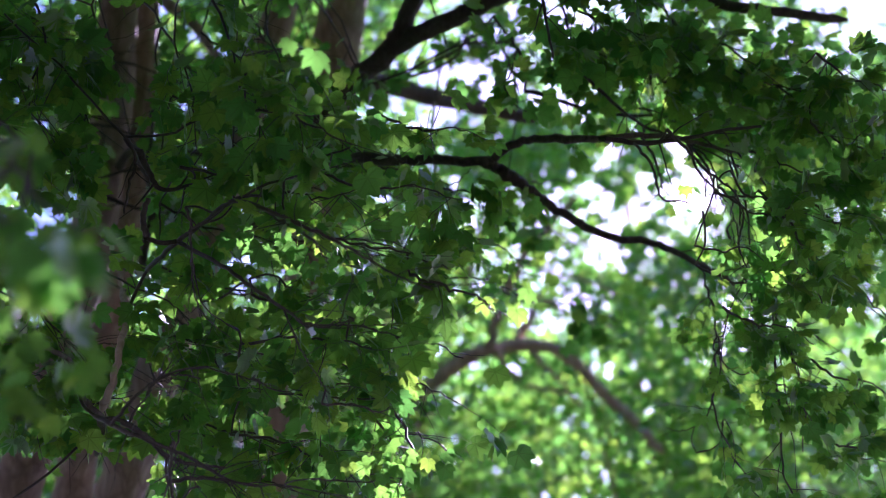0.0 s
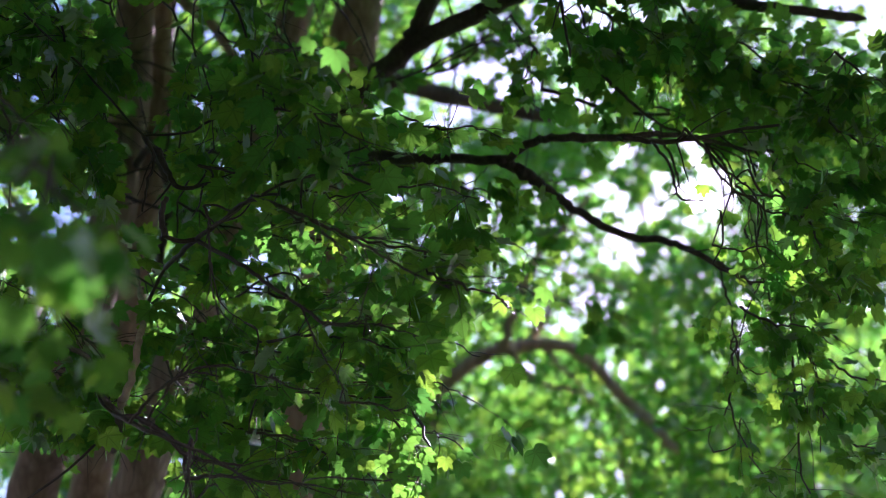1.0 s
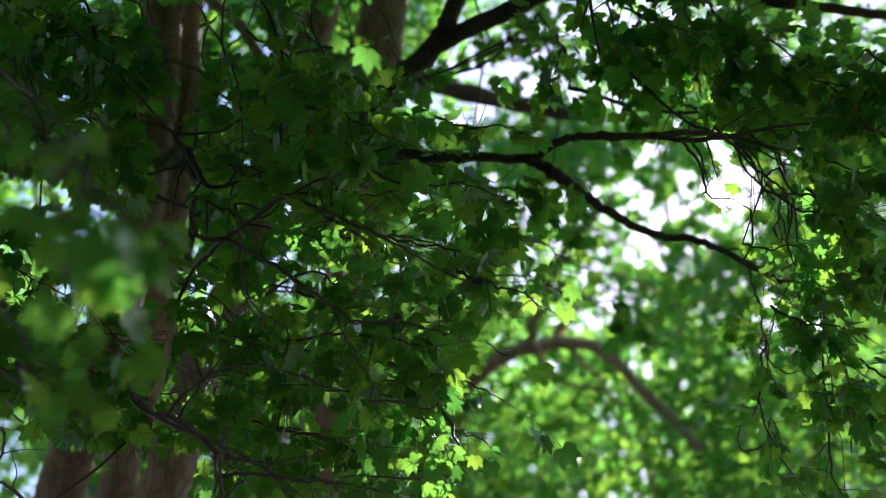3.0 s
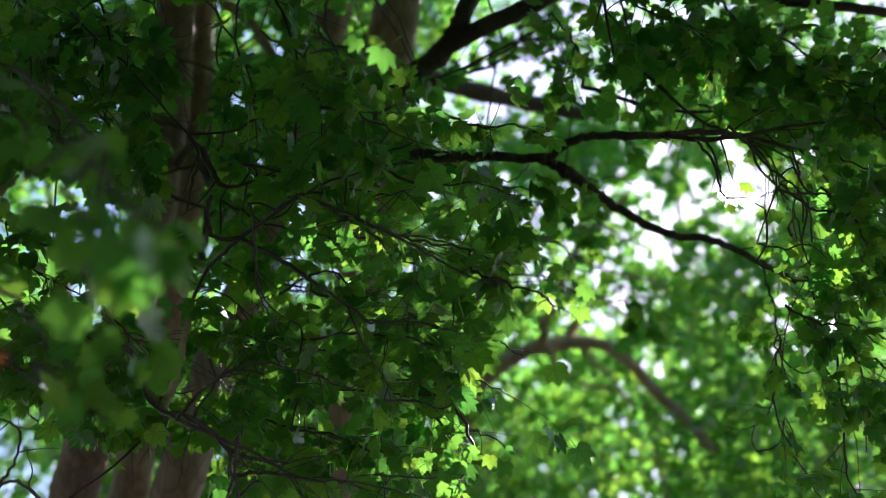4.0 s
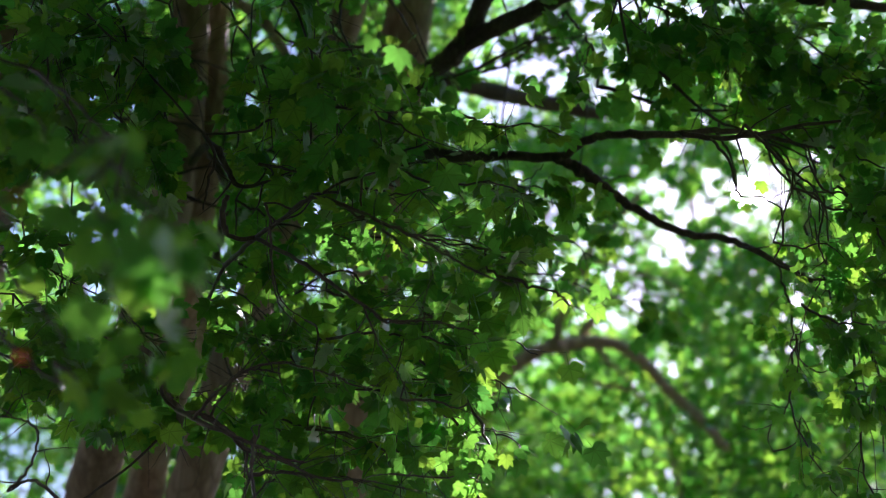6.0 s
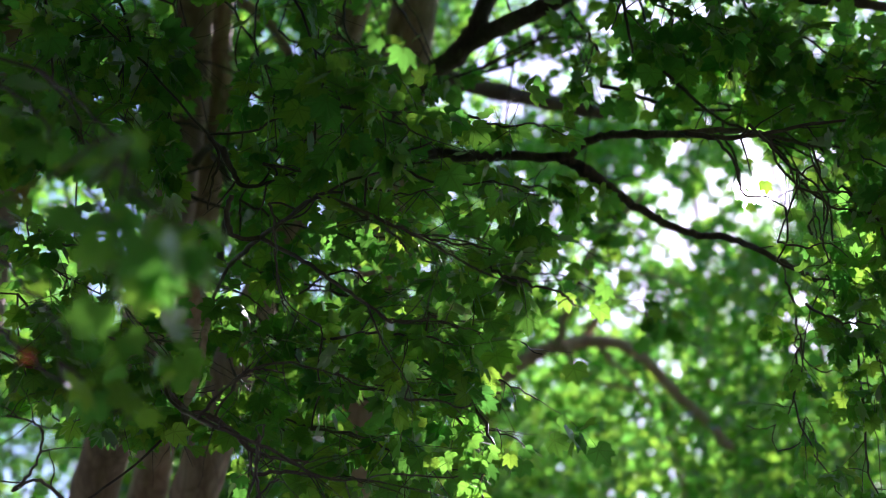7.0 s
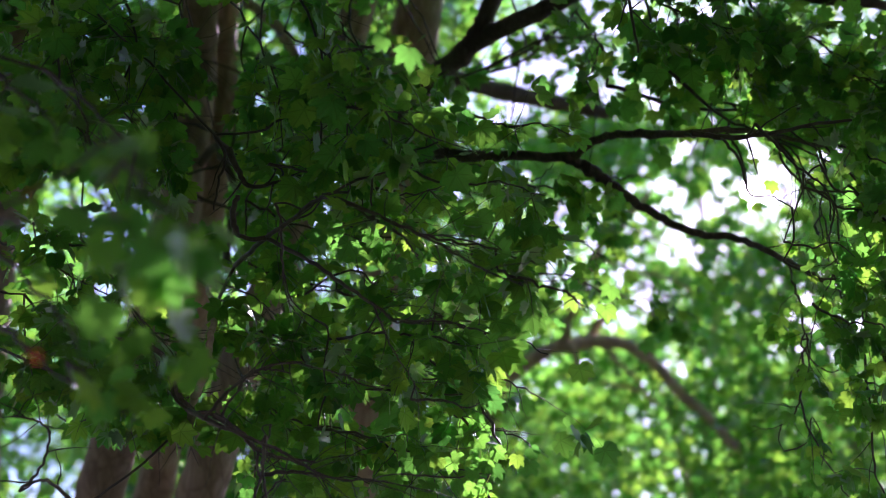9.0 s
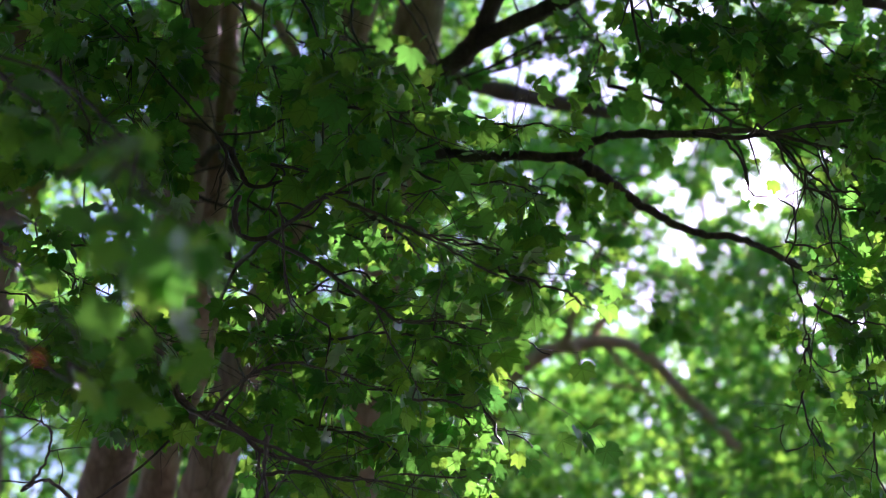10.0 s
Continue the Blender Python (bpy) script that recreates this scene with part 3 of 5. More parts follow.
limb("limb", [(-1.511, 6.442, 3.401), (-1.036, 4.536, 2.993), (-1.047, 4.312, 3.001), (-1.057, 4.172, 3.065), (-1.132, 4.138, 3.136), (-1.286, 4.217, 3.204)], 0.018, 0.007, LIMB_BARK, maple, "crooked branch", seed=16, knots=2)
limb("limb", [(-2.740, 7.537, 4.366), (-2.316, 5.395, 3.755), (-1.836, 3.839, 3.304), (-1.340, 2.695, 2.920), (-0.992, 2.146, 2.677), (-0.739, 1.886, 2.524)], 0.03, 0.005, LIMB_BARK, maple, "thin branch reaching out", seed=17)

def shade_clumps():
    """Unseen leaf clumps added above and over the standpoint, to shade the maple."""
    rng = np.random.default_rng(31)
    clumps = []
    while len(clumps) < 60:
        x, y, z = rng.uniform(-6.5, 6.5), rng.uniform(-4, 9.5), rng.uniform(5, 15)
        if z > 3.6 + 0.88 * y and (x / 7.5) ** 2 + ((y - 3) / 8) ** 2 + ((z - 7) / 9) ** 2 < 1:
            clumps.append((x, y, z))
    while len(clumps) < 104:  # thickest over the standpoint, to block light from behind the camera
        x, y, z = rng.uniform(-5, 4), rng.uniform(-3.2, 1.6), rng.uniform(4.4, 6.4)
        if z > 3.5 + 0.88 * y:
            clumps.append((x, y, z))
    while len(clumps) < 120:  # and over the stems, to darken the leaves there
        x, y, z = rng.uniform(-3.6, -0.2), rng.uniform(2.4, 6.0), rng.uniform(5.2, 9.6)
        if 0 < z - 3.3 - 0.88 * y < 1.1:
            clumps.append((x, y, z))
    return clumps


SHADE_CLUMPS = shade_clumps()
# limbs out of view, added to carry the overhead clumps
for i, c in enumerate(SHADE_CLUMPS[:14]):
    fork = np.array((-1.0 + 0.1 * i, 8.4, 9.2))
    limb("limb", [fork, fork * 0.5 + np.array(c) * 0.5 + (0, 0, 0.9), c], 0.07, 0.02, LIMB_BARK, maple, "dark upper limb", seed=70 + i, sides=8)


def overhead_shade(parent):
    rng = np.random.default_rng(32)
    k = 57500
    c = np.array(SHADE_CLUMPS)[rng.integers(0, len(SHADE_CLUMPS), k)]
    where = c + np.clip(rng.normal(0, 0.8, (k, 3)), -1.6, 1.6) * (1, 1, 0.5)
    where = where[where[:, 2] > np.maximum(4.2, 2.3 + 0.85 * where[:, 1])]
    k = len(where)
    tips, normals = rng.normal(0, 0.7, (k, 3)) + (0, 0, -0.4), rng.normal(0, 0.6, (k, 3)) + (0, 0, 0.8)
    leaf_cloud("crown", FAR_SHAPES, leaf_poses(where, tips, normals, rng.uniform(0.222, 0.382, k)), LEAF, parent, "unseen leaf mass added for shade")


overhead_shade(maple)

# bare twigs between the leaves, many moved toward the camera to stay in sight
B = green.bare
B([(-0.914, 4.532, 3.637), (-0.727, 4.150, 3.584), (-0.593, 3.953, 3.572), (-0.468, 3.759, 3.553), (-0.314, 3.612, 3.434), (-0.157, 3.557, 3.332), (-0.026, 3.502, 3.234), (0.082, 3.444, 3.138), (0.211, 3.383, 3.052)], 0.011, 0.003, 8, 0.22)
B([(-0.509, 4.086, 3.723), (-0.531, 4.030, 3.841), (-0.505, 3.880, 3.928), (-0.530, 3.817, 4.063)], 0.006, 0.003, 4, 0.2)
B([(-0.468, 3.759, 3.553), (-0.349, 3.733, 3.607), (-0.244, 3.801, 3.679), (-0.115, 3.948, 3.801)], 0.006, 0.003, 4, 0.2)
B([(-0.727, 4.150, 3.584), (-0.500, 3.944, 3.373), (-0.361, 3.812, 3.223), (-0.253, 3.754, 3.128), (-0.176, 3.689, 3.049), (-0.035, 3.594, 3.035)], 0.009, 0.003, 6, 0.25)
B([(-0.276, 3.749, 3.138), (-0.228, 3.798, 3.034), (-0.180, 3.834, 2.956), (-0.122, 3.870, 2.878)], 0.004, 0.002, 4, 0.2)
B([(-0.659, 4.085, 3.506), (-0.644, 4.130, 3.410), (-0.605, 4.175, 3.313), (-0.468, 4.125, 3.203)], 0.004, 0.002, 3, 0.2)
B([(-0.949, 4.076, 2.872), (-0.831, 3.915, 2.782), (-0.700, 3.847, 2.710), (-0.579, 3.870, 2.663), (-0.420, 3.905, 2.586), (-0.270, 3.909, 2.578)], 0.010, 0.003, 12, 0.3)
B([(-0.850, 3.911, 2.791), (-0.747, 3.782, 2.849), (-0.662, 3.757, 2.904), (-0.550, 3.744, 2.930), (-0.344, 3.763, 2.892)], 0.007, 0.0025, 9, 0.25)
B([(-0.629, 3.846, 2.713), (-0.640, 3.893, 2.611), (-0.621, 3.949, 2.492)], 0.007, 0.005, 2, 0.2)
B([(-1.445, 4.592, 2.638), (-1.450, 4.181, 2.646), (-1.463, 4.012, 2.574)], 0.008, 0.004, 2, 0.2)
B([(-1.482, 4.016, 2.566), (-1.415, 3.984, 2.635), (-1.377, 3.935, 2.739), (-1.393, 3.826, 2.756), (-1.467, 3.818, 2.773)], 0.006, 0.003, 8, 0.2)
B([(0.712, 4.051, 4.744), (0.743, 4.121, 4.594), (0.771, 4.186, 4.454)], 0.008, 0.005, 3, 0.15)
B([(0.978, 4.632, 4.681), (1.108, 4.687, 4.563), (1.288, 4.823, 4.509), (1.500, 4.856, 4.437), (1.733, 4.819, 4.280)], 0.010, 0.004, 9, 0.3)
B([(1.297, 4.932, 4.512), (1.364, 4.977, 4.414), (1.397, 5.034, 4.292)], 0.009, 0.005, 3, 0.12)
B([(1.486, 4.851, 4.449), (1.564, 4.819, 4.280), (1.603, 4.880, 4.150)], 0.009, 0.004, 3, 0.2)
B([(1.650, 4.710, 4.277), (1.675, 4.697, 4.069), (1.668, 4.681, 3.866), (1.651, 4.754, 3.710), (1.547, 4.734, 3.516), (1.515, 4.795, 3.385)], 0.006, 0.002, 7, 0.2)
B([(1.446, 4.683, 4.335), (1.502, 4.742, 4.208), (1.612, 4.791, 4.104), (1.645, 4.760, 3.932), (1.635, 4.824, 3.796)], 0.007, 0.003, 5, 0.18)
B([(1.676, 4.701, 4.296), (1.770, 4.676, 4.114), (1.808, 4.760, 3.932), (1.835, 4.743, 3.732)], 0.006, 0.002, 6, 0.2)
B([(1.698, 5.133, 3.843), (1.785, 5.072, 3.737), (1.906, 5.012, 3.629), (2.021, 4.972, 3.478)], 0.007, 0.003, 6, 0.25)
B([(1.829, 4.996, 3.664), (1.840, 5.015, 3.387), (1.855, 5.045, 3.086), (1.848, 5.060, 2.816)], 0.004, 0.0015, 5, 0.2)
B([(1.314, 5.057, 4.007), (1.421, 4.984, 3.926), (1.577, 4.973, 3.950), (1.701, 4.893, 3.884)], 0.005, 0.002, 5, 0.15)
B([(1.532, 5.078, 3.251), (1.494, 5.121, 3.160), (1.394, 5.142, 3.114), (1.319, 5.136, 3.126)], 0.004, 0.002, 3, 0.15)
B([(1.447, 4.775, 4.374), (1.510, 4.701, 4.296), (1.545, 4.654, 4.160), (1.565, 4.702, 4.057), (1.625, 4.731, 3.996)], 0.006, 0.002, 4, 0.14)
B([(1.607, 4.628, 4.216), (1.609, 4.598, 4.044), (1.584, 4.650, 3.933), (1.614, 4.712, 3.799)], 0.005, 0.002, 4, 0.13)
B([(1.388, 4.723, 5.197), (1.499, 4.715, 4.976), (1.685, 4.660, 4.857), (1.817, 4.705, 4.761), (2.019, 4.654, 4.634)], 0.008, 0.004, 6, 0.3)
B([(-0.073, 5.429, 5.103), (0.135, 5.228, 5.060), (0.329, 5.017, 5.038), (0.500, 4.981, 5.115)], 0.008, 0.004, 5, 0.3)
B([(-0.376, 3.433, 3.940), (-0.301, 3.341, 3.901), (-0.216, 3.337, 3.909), (-0.144, 3.349, 3.883)], 0.003, 0.0015, 2, 0.1)

# twigs in front of the leaves
B([(-0.852, 4.058, 2.848), (-0.773, 4.078, 2.803), (-0.693, 4.110, 2.734), (-0.594, 4.121, 2.709), (-0.495, 4.125, 2.698)], 0.012, 0.004, 6, 0.2)
B([(-0.693, 4.147, 2.655), (-0.574, 4.140, 2.667), (-0.495, 4.146, 2.655), (-0.375, 4.152, 2.640)], 0.008, 0.003, 5, 0.2)
B([(-0.632, 3.974, 2.788), (-0.646, 4.005, 2.721), (-0.661, 4.040, 2.647)], 0.0035, 0.0025, 0, 0.1)
B([(-0.153, 3.935, 2.866), (-0.037, 3.936, 2.861), (0.041, 3.946, 2.840), (0.084, 3.939, 2.854)], 0.005, 0.002, 4, 0.12)
B([(-0.386, 3.899, 2.946), (-0.308, 3.916, 2.909), (-0.221, 3.916, 2.907)], 0.004, 0.002, 3, 0.15)
B([(-0.192, 4.044, 2.633), (-0.017, 4.048, 2.622), (0.138, 4.039, 2.639)], 0.004, 0.002, 4, 0.15)
B([(-0.221, 3.819, 3.114), (-0.134, 3.821, 3.109), (-0.017, 3.822, 3.105), (0.118, 3.839, 3.068)], 0.005, 0.002, 5, 0.15)
B([(-0.600, 3.685, 3.407), (-0.594, 3.718, 3.336), (-0.588, 3.763, 3.240), (-0.561, 3.804, 3.152), (-0.464, 3.840, 3.072)], 0.005, 0.0015, 4, 0.15)
B([(-0.763, 4.021, 2.925), (-0.729, 3.996, 2.979), (-0.654, 3.989, 2.992), (-0.578, 3.995, 2.979)], 0.007, 0.003, 6, 0.14)
B([(-0.924, 3.987, 3.947), (-0.887, 4.021, 3.874), (-0.909, 4.062, 3.785), (-0.930, 4.110, 3.683)], 0.008, 0.004, 3, 0.15)
B([(-0.893, 4.096, 3.950), (-0.855, 4.131, 3.873), (-0.799, 4.159, 3.812), (-0.666, 4.147, 3.836)], 0.016, 0.006, 4, 0.2)
B([(-0.701, 3.946, 3.795), (-0.595, 3.954, 3.776), (-0.478, 3.964, 3.752)], 0.007, 0.003, 4, 0.2)
B([(-0.825, 4.059, 3.554), (-0.838, 4.027, 3.622), (-0.818, 3.996, 3.689)], 0.014, 0.01, 0, 0.1)
B([(-0.649, 3.831, 3.569), (-0.619, 3.865, 3.495)], 0.006, 0.004, 2, 0.1)
B([(-0.371, 3.141, 3.743), (-0.300, 3.133, 3.758), (-0.255, 3.130, 3.763), (-0.184, 3.135, 3.753)], 0.003, 0.0015, 3, 0.08)

# crooked twigs by the sun, and thin ones against the sky
B([(0.984, 4.280, 4.122), (1.125, 4.287, 4.105), (1.289, 4.281, 4.115), (1.476, 4.263, 4.151), (1.640, 4.255, 4.168)], 0.013, 0.006, 6, 0.2)
B([(1.217, 4.177, 4.104), (1.309, 4.215, 4.021), (1.389, 4.251, 3.941), (1.504, 4.288, 3.862), (1.520, 4.343, 3.744)], 0.008, 0.003, 3, 0.16)
B([(1.397, 4.241, 3.845), (1.488, 4.252, 3.820), (1.518, 4.282, 3.756), (1.500, 4.332, 3.650), (1.534, 4.370, 3.567)], 0.006, 0.003, 4, 0.12)
B([(1.465, 4.202, 3.927), (1.522, 4.243, 3.839), (1.602, 4.249, 3.824), (1.659, 4.278, 3.762)], 0.006, 0.003, 3, 0.12)
B([(1.318, 4.333, 3.650), (1.432, 4.342, 3.629), (1.522, 4.333, 3.645), (1.602, 4.358, 3.592)], 0.005, 0.002, 3, 0.12)
B([(1.102, 4.248, 4.071), (1.171, 4.287, 3.987), (1.206, 4.340, 3.871), (1.299, 4.345, 3.861), (1.380, 4.364, 3.819)], 0.007, 0.003, 3, 0.12)
B([(1.526, 4.862, 3.459), (1.551, 4.911, 3.352), (1.649, 4.932, 3.307), (1.710, 4.890, 3.397), (1.772, 4.869, 3.441)], 0.004, 0.002, 6, 0.12)
B([(1.772, 4.869, 3.441), (1.870, 4.910, 3.352), (1.895, 4.962, 3.240), (1.907, 5.014, 3.129)], 0.005, 0.002, 6, 0.14)
B([(1.723, 4.921, 3.330), (1.797, 4.962, 3.240), (1.846, 4.993, 3.173), (1.907, 5.008, 3.140)], 0.004, 0.002, 5, 0.12)
B([(1.455, 5.176, 3.023), (1.555, 5.160, 3.057), (1.580, 5.112, 3.159), (1.631, 5.165, 3.045), (1.618, 5.207, 2.954)], 0.004, 0.002, 5, 0.12)
B([(0.428, 5.853, 5.606), (0.561, 5.821, 5.672), (0.710, 5.818, 5.678), (0.892, 5.806, 5.702)], 0.01, 0.004, 5, 0.25)
B([(0.163, 5.907, 5.493), (0.329, 5.892, 5.522), (0.478, 5.853, 5.606), (0.544, 5.800, 5.717)], 0.012, 0.005, 5, 0.25)

# leafy sprays
S = green.spray
S([(-1.507, 3.547, 4.404), (-1.399, 3.487, 4.061), (-1.346, 3.502, 3.791), (-1.219, 3.481, 3.600)], 26, 0.40)
S([(-1.236, 4.354, 5.042), (-1.191, 4.296, 4.691), (-1.192, 4.231, 4.358), (-1.122, 4.244, 4.093)], 18, 0.36)
S([(-0.434, 4.515, 5.169), (-0.470, 4.462, 4.810), (-0.354, 4.400, 4.468), (-0.347, 4.397, 4.238)], 8, 0.34)
S([(-1.879, 4.192, 4.914), (-1.665, 4.131, 4.572), (-1.678, 4.146, 4.303), (-1.508, 4.148, 4.062)], 20, 0.4)
S([(-0.724, 4.688, 5.272), (-0.567, 4.604, 4.977), (-0.453, 4.588, 4.775), (-0.317, 4.494, 4.740)], 13, 0.3)
S([(-0.436, 5.160, 5.679), (-0.246, 5.061, 5.418), (-0.127, 5.064, 5.174), (-0.040, 5.089, 4.884)], 10, 0.26)
S([(-1.429, 4.051, 4.744), (-1.281, 3.985, 4.412), (-1.293, 3.920, 4.078), (-1.179, 3.907, 3.870)], 22, 0.40)
S([(-2.144, 4.632, 4.681), (-1.781, 4.442, 4.379), (-1.429, 4.321, 4.165), (-1.239, 4.391, 4.015)], 18, 0.40)
S([(-1.150, 4.515, 5.169), (-0.888, 4.400, 4.705), (-0.758, 4.326, 4.391), (-0.719, 4.351, 4.101)], 14, 0.42)
S([(-0.690, 3.870, 4.659), (-0.531, 3.819, 4.295), (-0.456, 3.826, 4.043), (-0.392, 3.907, 3.870)], 14, 0.38)
S([(-0.465, 3.604, 3.808), (-0.318, 3.510, 3.773), (-0.182, 3.535, 3.721), (-0.047, 3.560, 3.668)], 12, 0.32)
S([(-0.554, 4.263, 3.815), (-0.357, 4.067, 3.762), (-0.179, 3.992, 3.686), (-0.050, 3.890, 3.668)], 11, 0.28)
S([(-0.470, 4.721, 4.254), (-0.207, 4.535, 4.178), (0.039, 4.499, 4.256), (0.280, 4.418, 4.194)], 11, 0.28)
S([(-0.176, 5.082, 4.426), (0.097, 4.994, 4.377), (0.360, 4.940, 4.256), (0.466, 4.907, 4.329)], 9, 0.3)
S([(-0.302, 3.715, 3.453), (-0.228, 3.638, 3.382), (-0.157, 3.571, 3.287), (-0.118, 3.550, 3.216)], 6, 0.17, leaves=6)
S([(-0.300, 3.934, 3.574), (-0.090, 3.879, 3.455), (0.111, 3.806, 3.376), (0.283, 3.740, 3.281)], 13, 0.30)
S([(0.151, 3.839, 3.304), (0.264, 3.764, 3.228), (0.371, 3.689, 3.154), (0.428, 3.705, 3.120)], 6, 0.14, leaves=5, size=0.055)
S([(-0.487, 4.315, 3.230), (-0.258, 4.119, 3.178), (-0.049, 4.034, 3.124), (0.134, 4.051, 3.087)], 10, 0.36)
S([(-0.509, 4.589, 3.115), (-0.270, 4.398, 3.052), (-0.051, 4.312, 3.001), (0.137, 4.207, 2.989)], 10, 0.36)
S([(-0.577, 4.851, 3.029), (-0.372, 4.666, 2.951), (-0.183, 4.499, 2.835), (0.077, 4.438, 2.731)], 17, 0.36)
S([(-0.674, 4.980, 3.699), (-0.453, 4.754, 3.710), (-0.251, 4.703, 3.582), (-0.058, 4.713, 3.560)], 10, 0.36)
S([(-1.032, 5.023, 3.606), (-0.822, 4.878, 3.442), (-0.637, 4.825, 3.320), (-0.506, 4.811, 3.114)], 16, 0.36)
S([(-1.017, 5.310, 3.464), (-0.837, 5.099, 3.205), (-0.649, 5.076, 3.019), (-0.444, 5.070, 2.795)], 14, 0.3)
S([(-1.807, 4.611, 3.543), (-1.576, 4.503, 3.301), (-1.380, 4.352, 3.151), (-1.201, 4.276, 3.079)], 20, 0.34)
S([(-1.633, 4.691, 3.844), (-1.381, 4.611, 3.543), (-1.240, 4.691, 3.372), (-1.074, 4.691, 3.372)], 18, 0.42)
S([(-2.105, 4.872, 3.930), (-1.830, 4.722, 3.777), (-1.571, 4.591, 3.586), (-1.307, 4.538, 3.462)], 18, 0.42)
S([(-1.830, 4.972, 3.242), (-1.500, 4.781, 3.179), (-1.215, 4.705, 3.105), (-0.960, 4.685, 3.147)], 18, 0.3)
S([(-1.780, 5.325, 3.195), (-1.464, 5.120, 3.160), (-1.141, 5.045, 3.086), (-0.846, 5.045, 3.086)], 12, 0.26)
S([(-0.849, 5.523, 3.716), (-0.560, 5.499, 3.531), (-0.280, 5.393, 3.522), (-0.011, 5.416, 3.473)], 8, 0.32)
S([(-1.837, 4.315, 3.230), (-1.590, 4.163, 3.084), (-1.391, 4.094, 2.994), (-1.200, 4.016, 2.926)], 18, 0.26)
S([(-1.388, 5.052, 4.016), (-1.138, 4.845, 3.751), (-0.895, 4.795, 3.621), (-0.758, 4.744, 3.494)], 8, 0.36)
S([(0.078, 4.407, 3.033), (0.158, 4.286, 2.819), (0.114, 4.249, 2.663), (0.155, 4.309, 2.533)], 10, 0.2)
S([(0.048, 4.289, 4.233), (0.202, 4.312, 4.181), (0.355, 4.307, 4.189), (0.509, 4.331, 4.138)], 8, 0.26, leaves=7)
S([(-0.185, 4.307, 3.960), (0.001, 4.330, 3.909), (0.186, 4.325, 3.917), (0.372, 4.347, 3.867)], 6, 0.22, leaves=7)
S([(0.159, 4.909, 4.320), (0.309, 4.947, 4.239), (0.459, 4.953, 4.224), (0.609, 4.990, 4.142)], 8, 0.26, leaves=7)
S([(0.216, 5.088, 4.173), (0.386, 5.130, 4.082), (0.557, 5.139, 4.059), (0.728, 5.181, 3.967)], 9, 0.26, leaves=7)
S([(0.139, 5.350, 4.087), (0.353, 5.393, 3.992), (0.567, 5.402, 3.968), (0.781, 5.445, 3.873)], 8, 0.26, leaves=7)
S([(0.737, 5.696, 4.757), (0.880, 5.726, 4.690), (1.024, 5.720, 4.700), (1.167, 5.751, 4.633)], 4, 0.26, leaves=7)
# the leafy middle of the crown
S([(-0.927, 4.716, 4.040), (-0.727, 4.758, 3.948), (-0.526, 4.770, 3.918), (-0.326, 4.812, 3.826)], 5, 0.36)
S([(-0.516, 4.666, 3.904), (-0.270, 4.693, 3.843), (-0.024, 4.691, 3.844), (0.222, 4.719, 3.783)], 4, 0.32)
S([(-0.945, 4.923, 3.832), (-0.740, 4.963, 3.745), (-0.536, 4.972, 3.723), (-0.332, 5.011, 3.636)], 6, 0.36)
S([(-0.516, 4.791, 3.637), (-0.286, 4.825, 3.561), (-0.057, 4.830, 3.547), (0.173, 4.864, 3.471)], 5, 0.34)
S([(-0.877, 4.959, 3.518), (-0.660, 4.991, 3.448), (-0.442, 4.992, 3.441), (-0.225, 5.024, 3.371)], 6, 0.34)
S([(-0.417, 4.926, 3.347), (-0.204, 4.953, 3.286), (0.009, 4.951, 3.287), (0.222, 4.979, 3.225)], 6, 0.32)
S([(-0.080, 4.552, 3.435), (0.074, 4.584, 3.363), (0.229, 4.589, 3.350), (0.384, 4.622, 3.278)], 7, 0.25)
S([(-0.126, 4.630, 3.267), (0.036, 4.663, 3.195), (0.198, 4.668, 3.182), (0.361, 4.700, 3.110)], 7, 0.25)
S([(-0.034, 4.814, 3.108), (0.084, 4.846, 3.038), (0.202, 4.850, 3.028), (0.321, 4.882, 2.959)], 6, 0.22)
S([(-1.773, 4.493, 3.818), (-1.608, 4.530, 3.738), (-1.442, 4.538, 3.717), (-1.277, 4.575, 3.637)], 7, 0.3)
S([(-1.629, 4.931, 3.587), (-1.454, 4.966, 3.510), (-1.278, 4.972, 3.496), (-1.103, 5.007, 3.418)], 8, 0.32)
S([(-0.836, 5.001, 3.192), (-0.655, 5.039, 3.108), (-0.475, 5.047, 3.087), (-0.294, 5.085, 3.003)], 7, 0.3)
# upper right
S([(0.705, 4.354, 5.041), (0.900, 4.265, 4.758), (1.076, 4.214, 4.632), (1.197, 4.161, 4.508)], 24, 0.34)
S([(0.840, 4.792, 5.048), (1.041, 4.755, 4.890), (1.261, 4.700, 4.773), (1.500, 4.705, 4.761)], 22, 0.3, droop=0.1)
S([(0.986, 5.036, 5.472), (1.266, 4.981, 5.115), (1.608, 4.898, 5.057), (1.965, 4.850, 4.923)], 22, 0.34, droop=0.1)
S([(1.294, 5.125, 4.806), (1.552, 5.052, 4.728), (1.800, 4.978, 4.650), (2.129, 5.012, 4.575)], 16, 0.28, droop=0.1)
S([(1.338, 4.823, 4.744), (1.579, 4.728, 4.713), (1.811, 4.654, 4.634), (2.034, 4.602, 4.509)], 22, 0.32, droop=0.1)
S([(1.498, 4.850, 4.923), (1.685, 4.705, 4.761), (1.855, 4.570, 4.578), (2.046, 4.506, 4.478)], 22, 0.38)
S([(1.625, 4.688, 4.324), (1.712, 4.530, 4.189), (1.824, 4.469, 4.085), (1.978, 4.411, 3.972)], 11, 0.3)
S([(1.646, 4.421, 3.950), (1.694, 4.292, 3.753), (1.748, 4.268, 3.568), (1.776, 4.260, 3.348)], 9, 0.32)
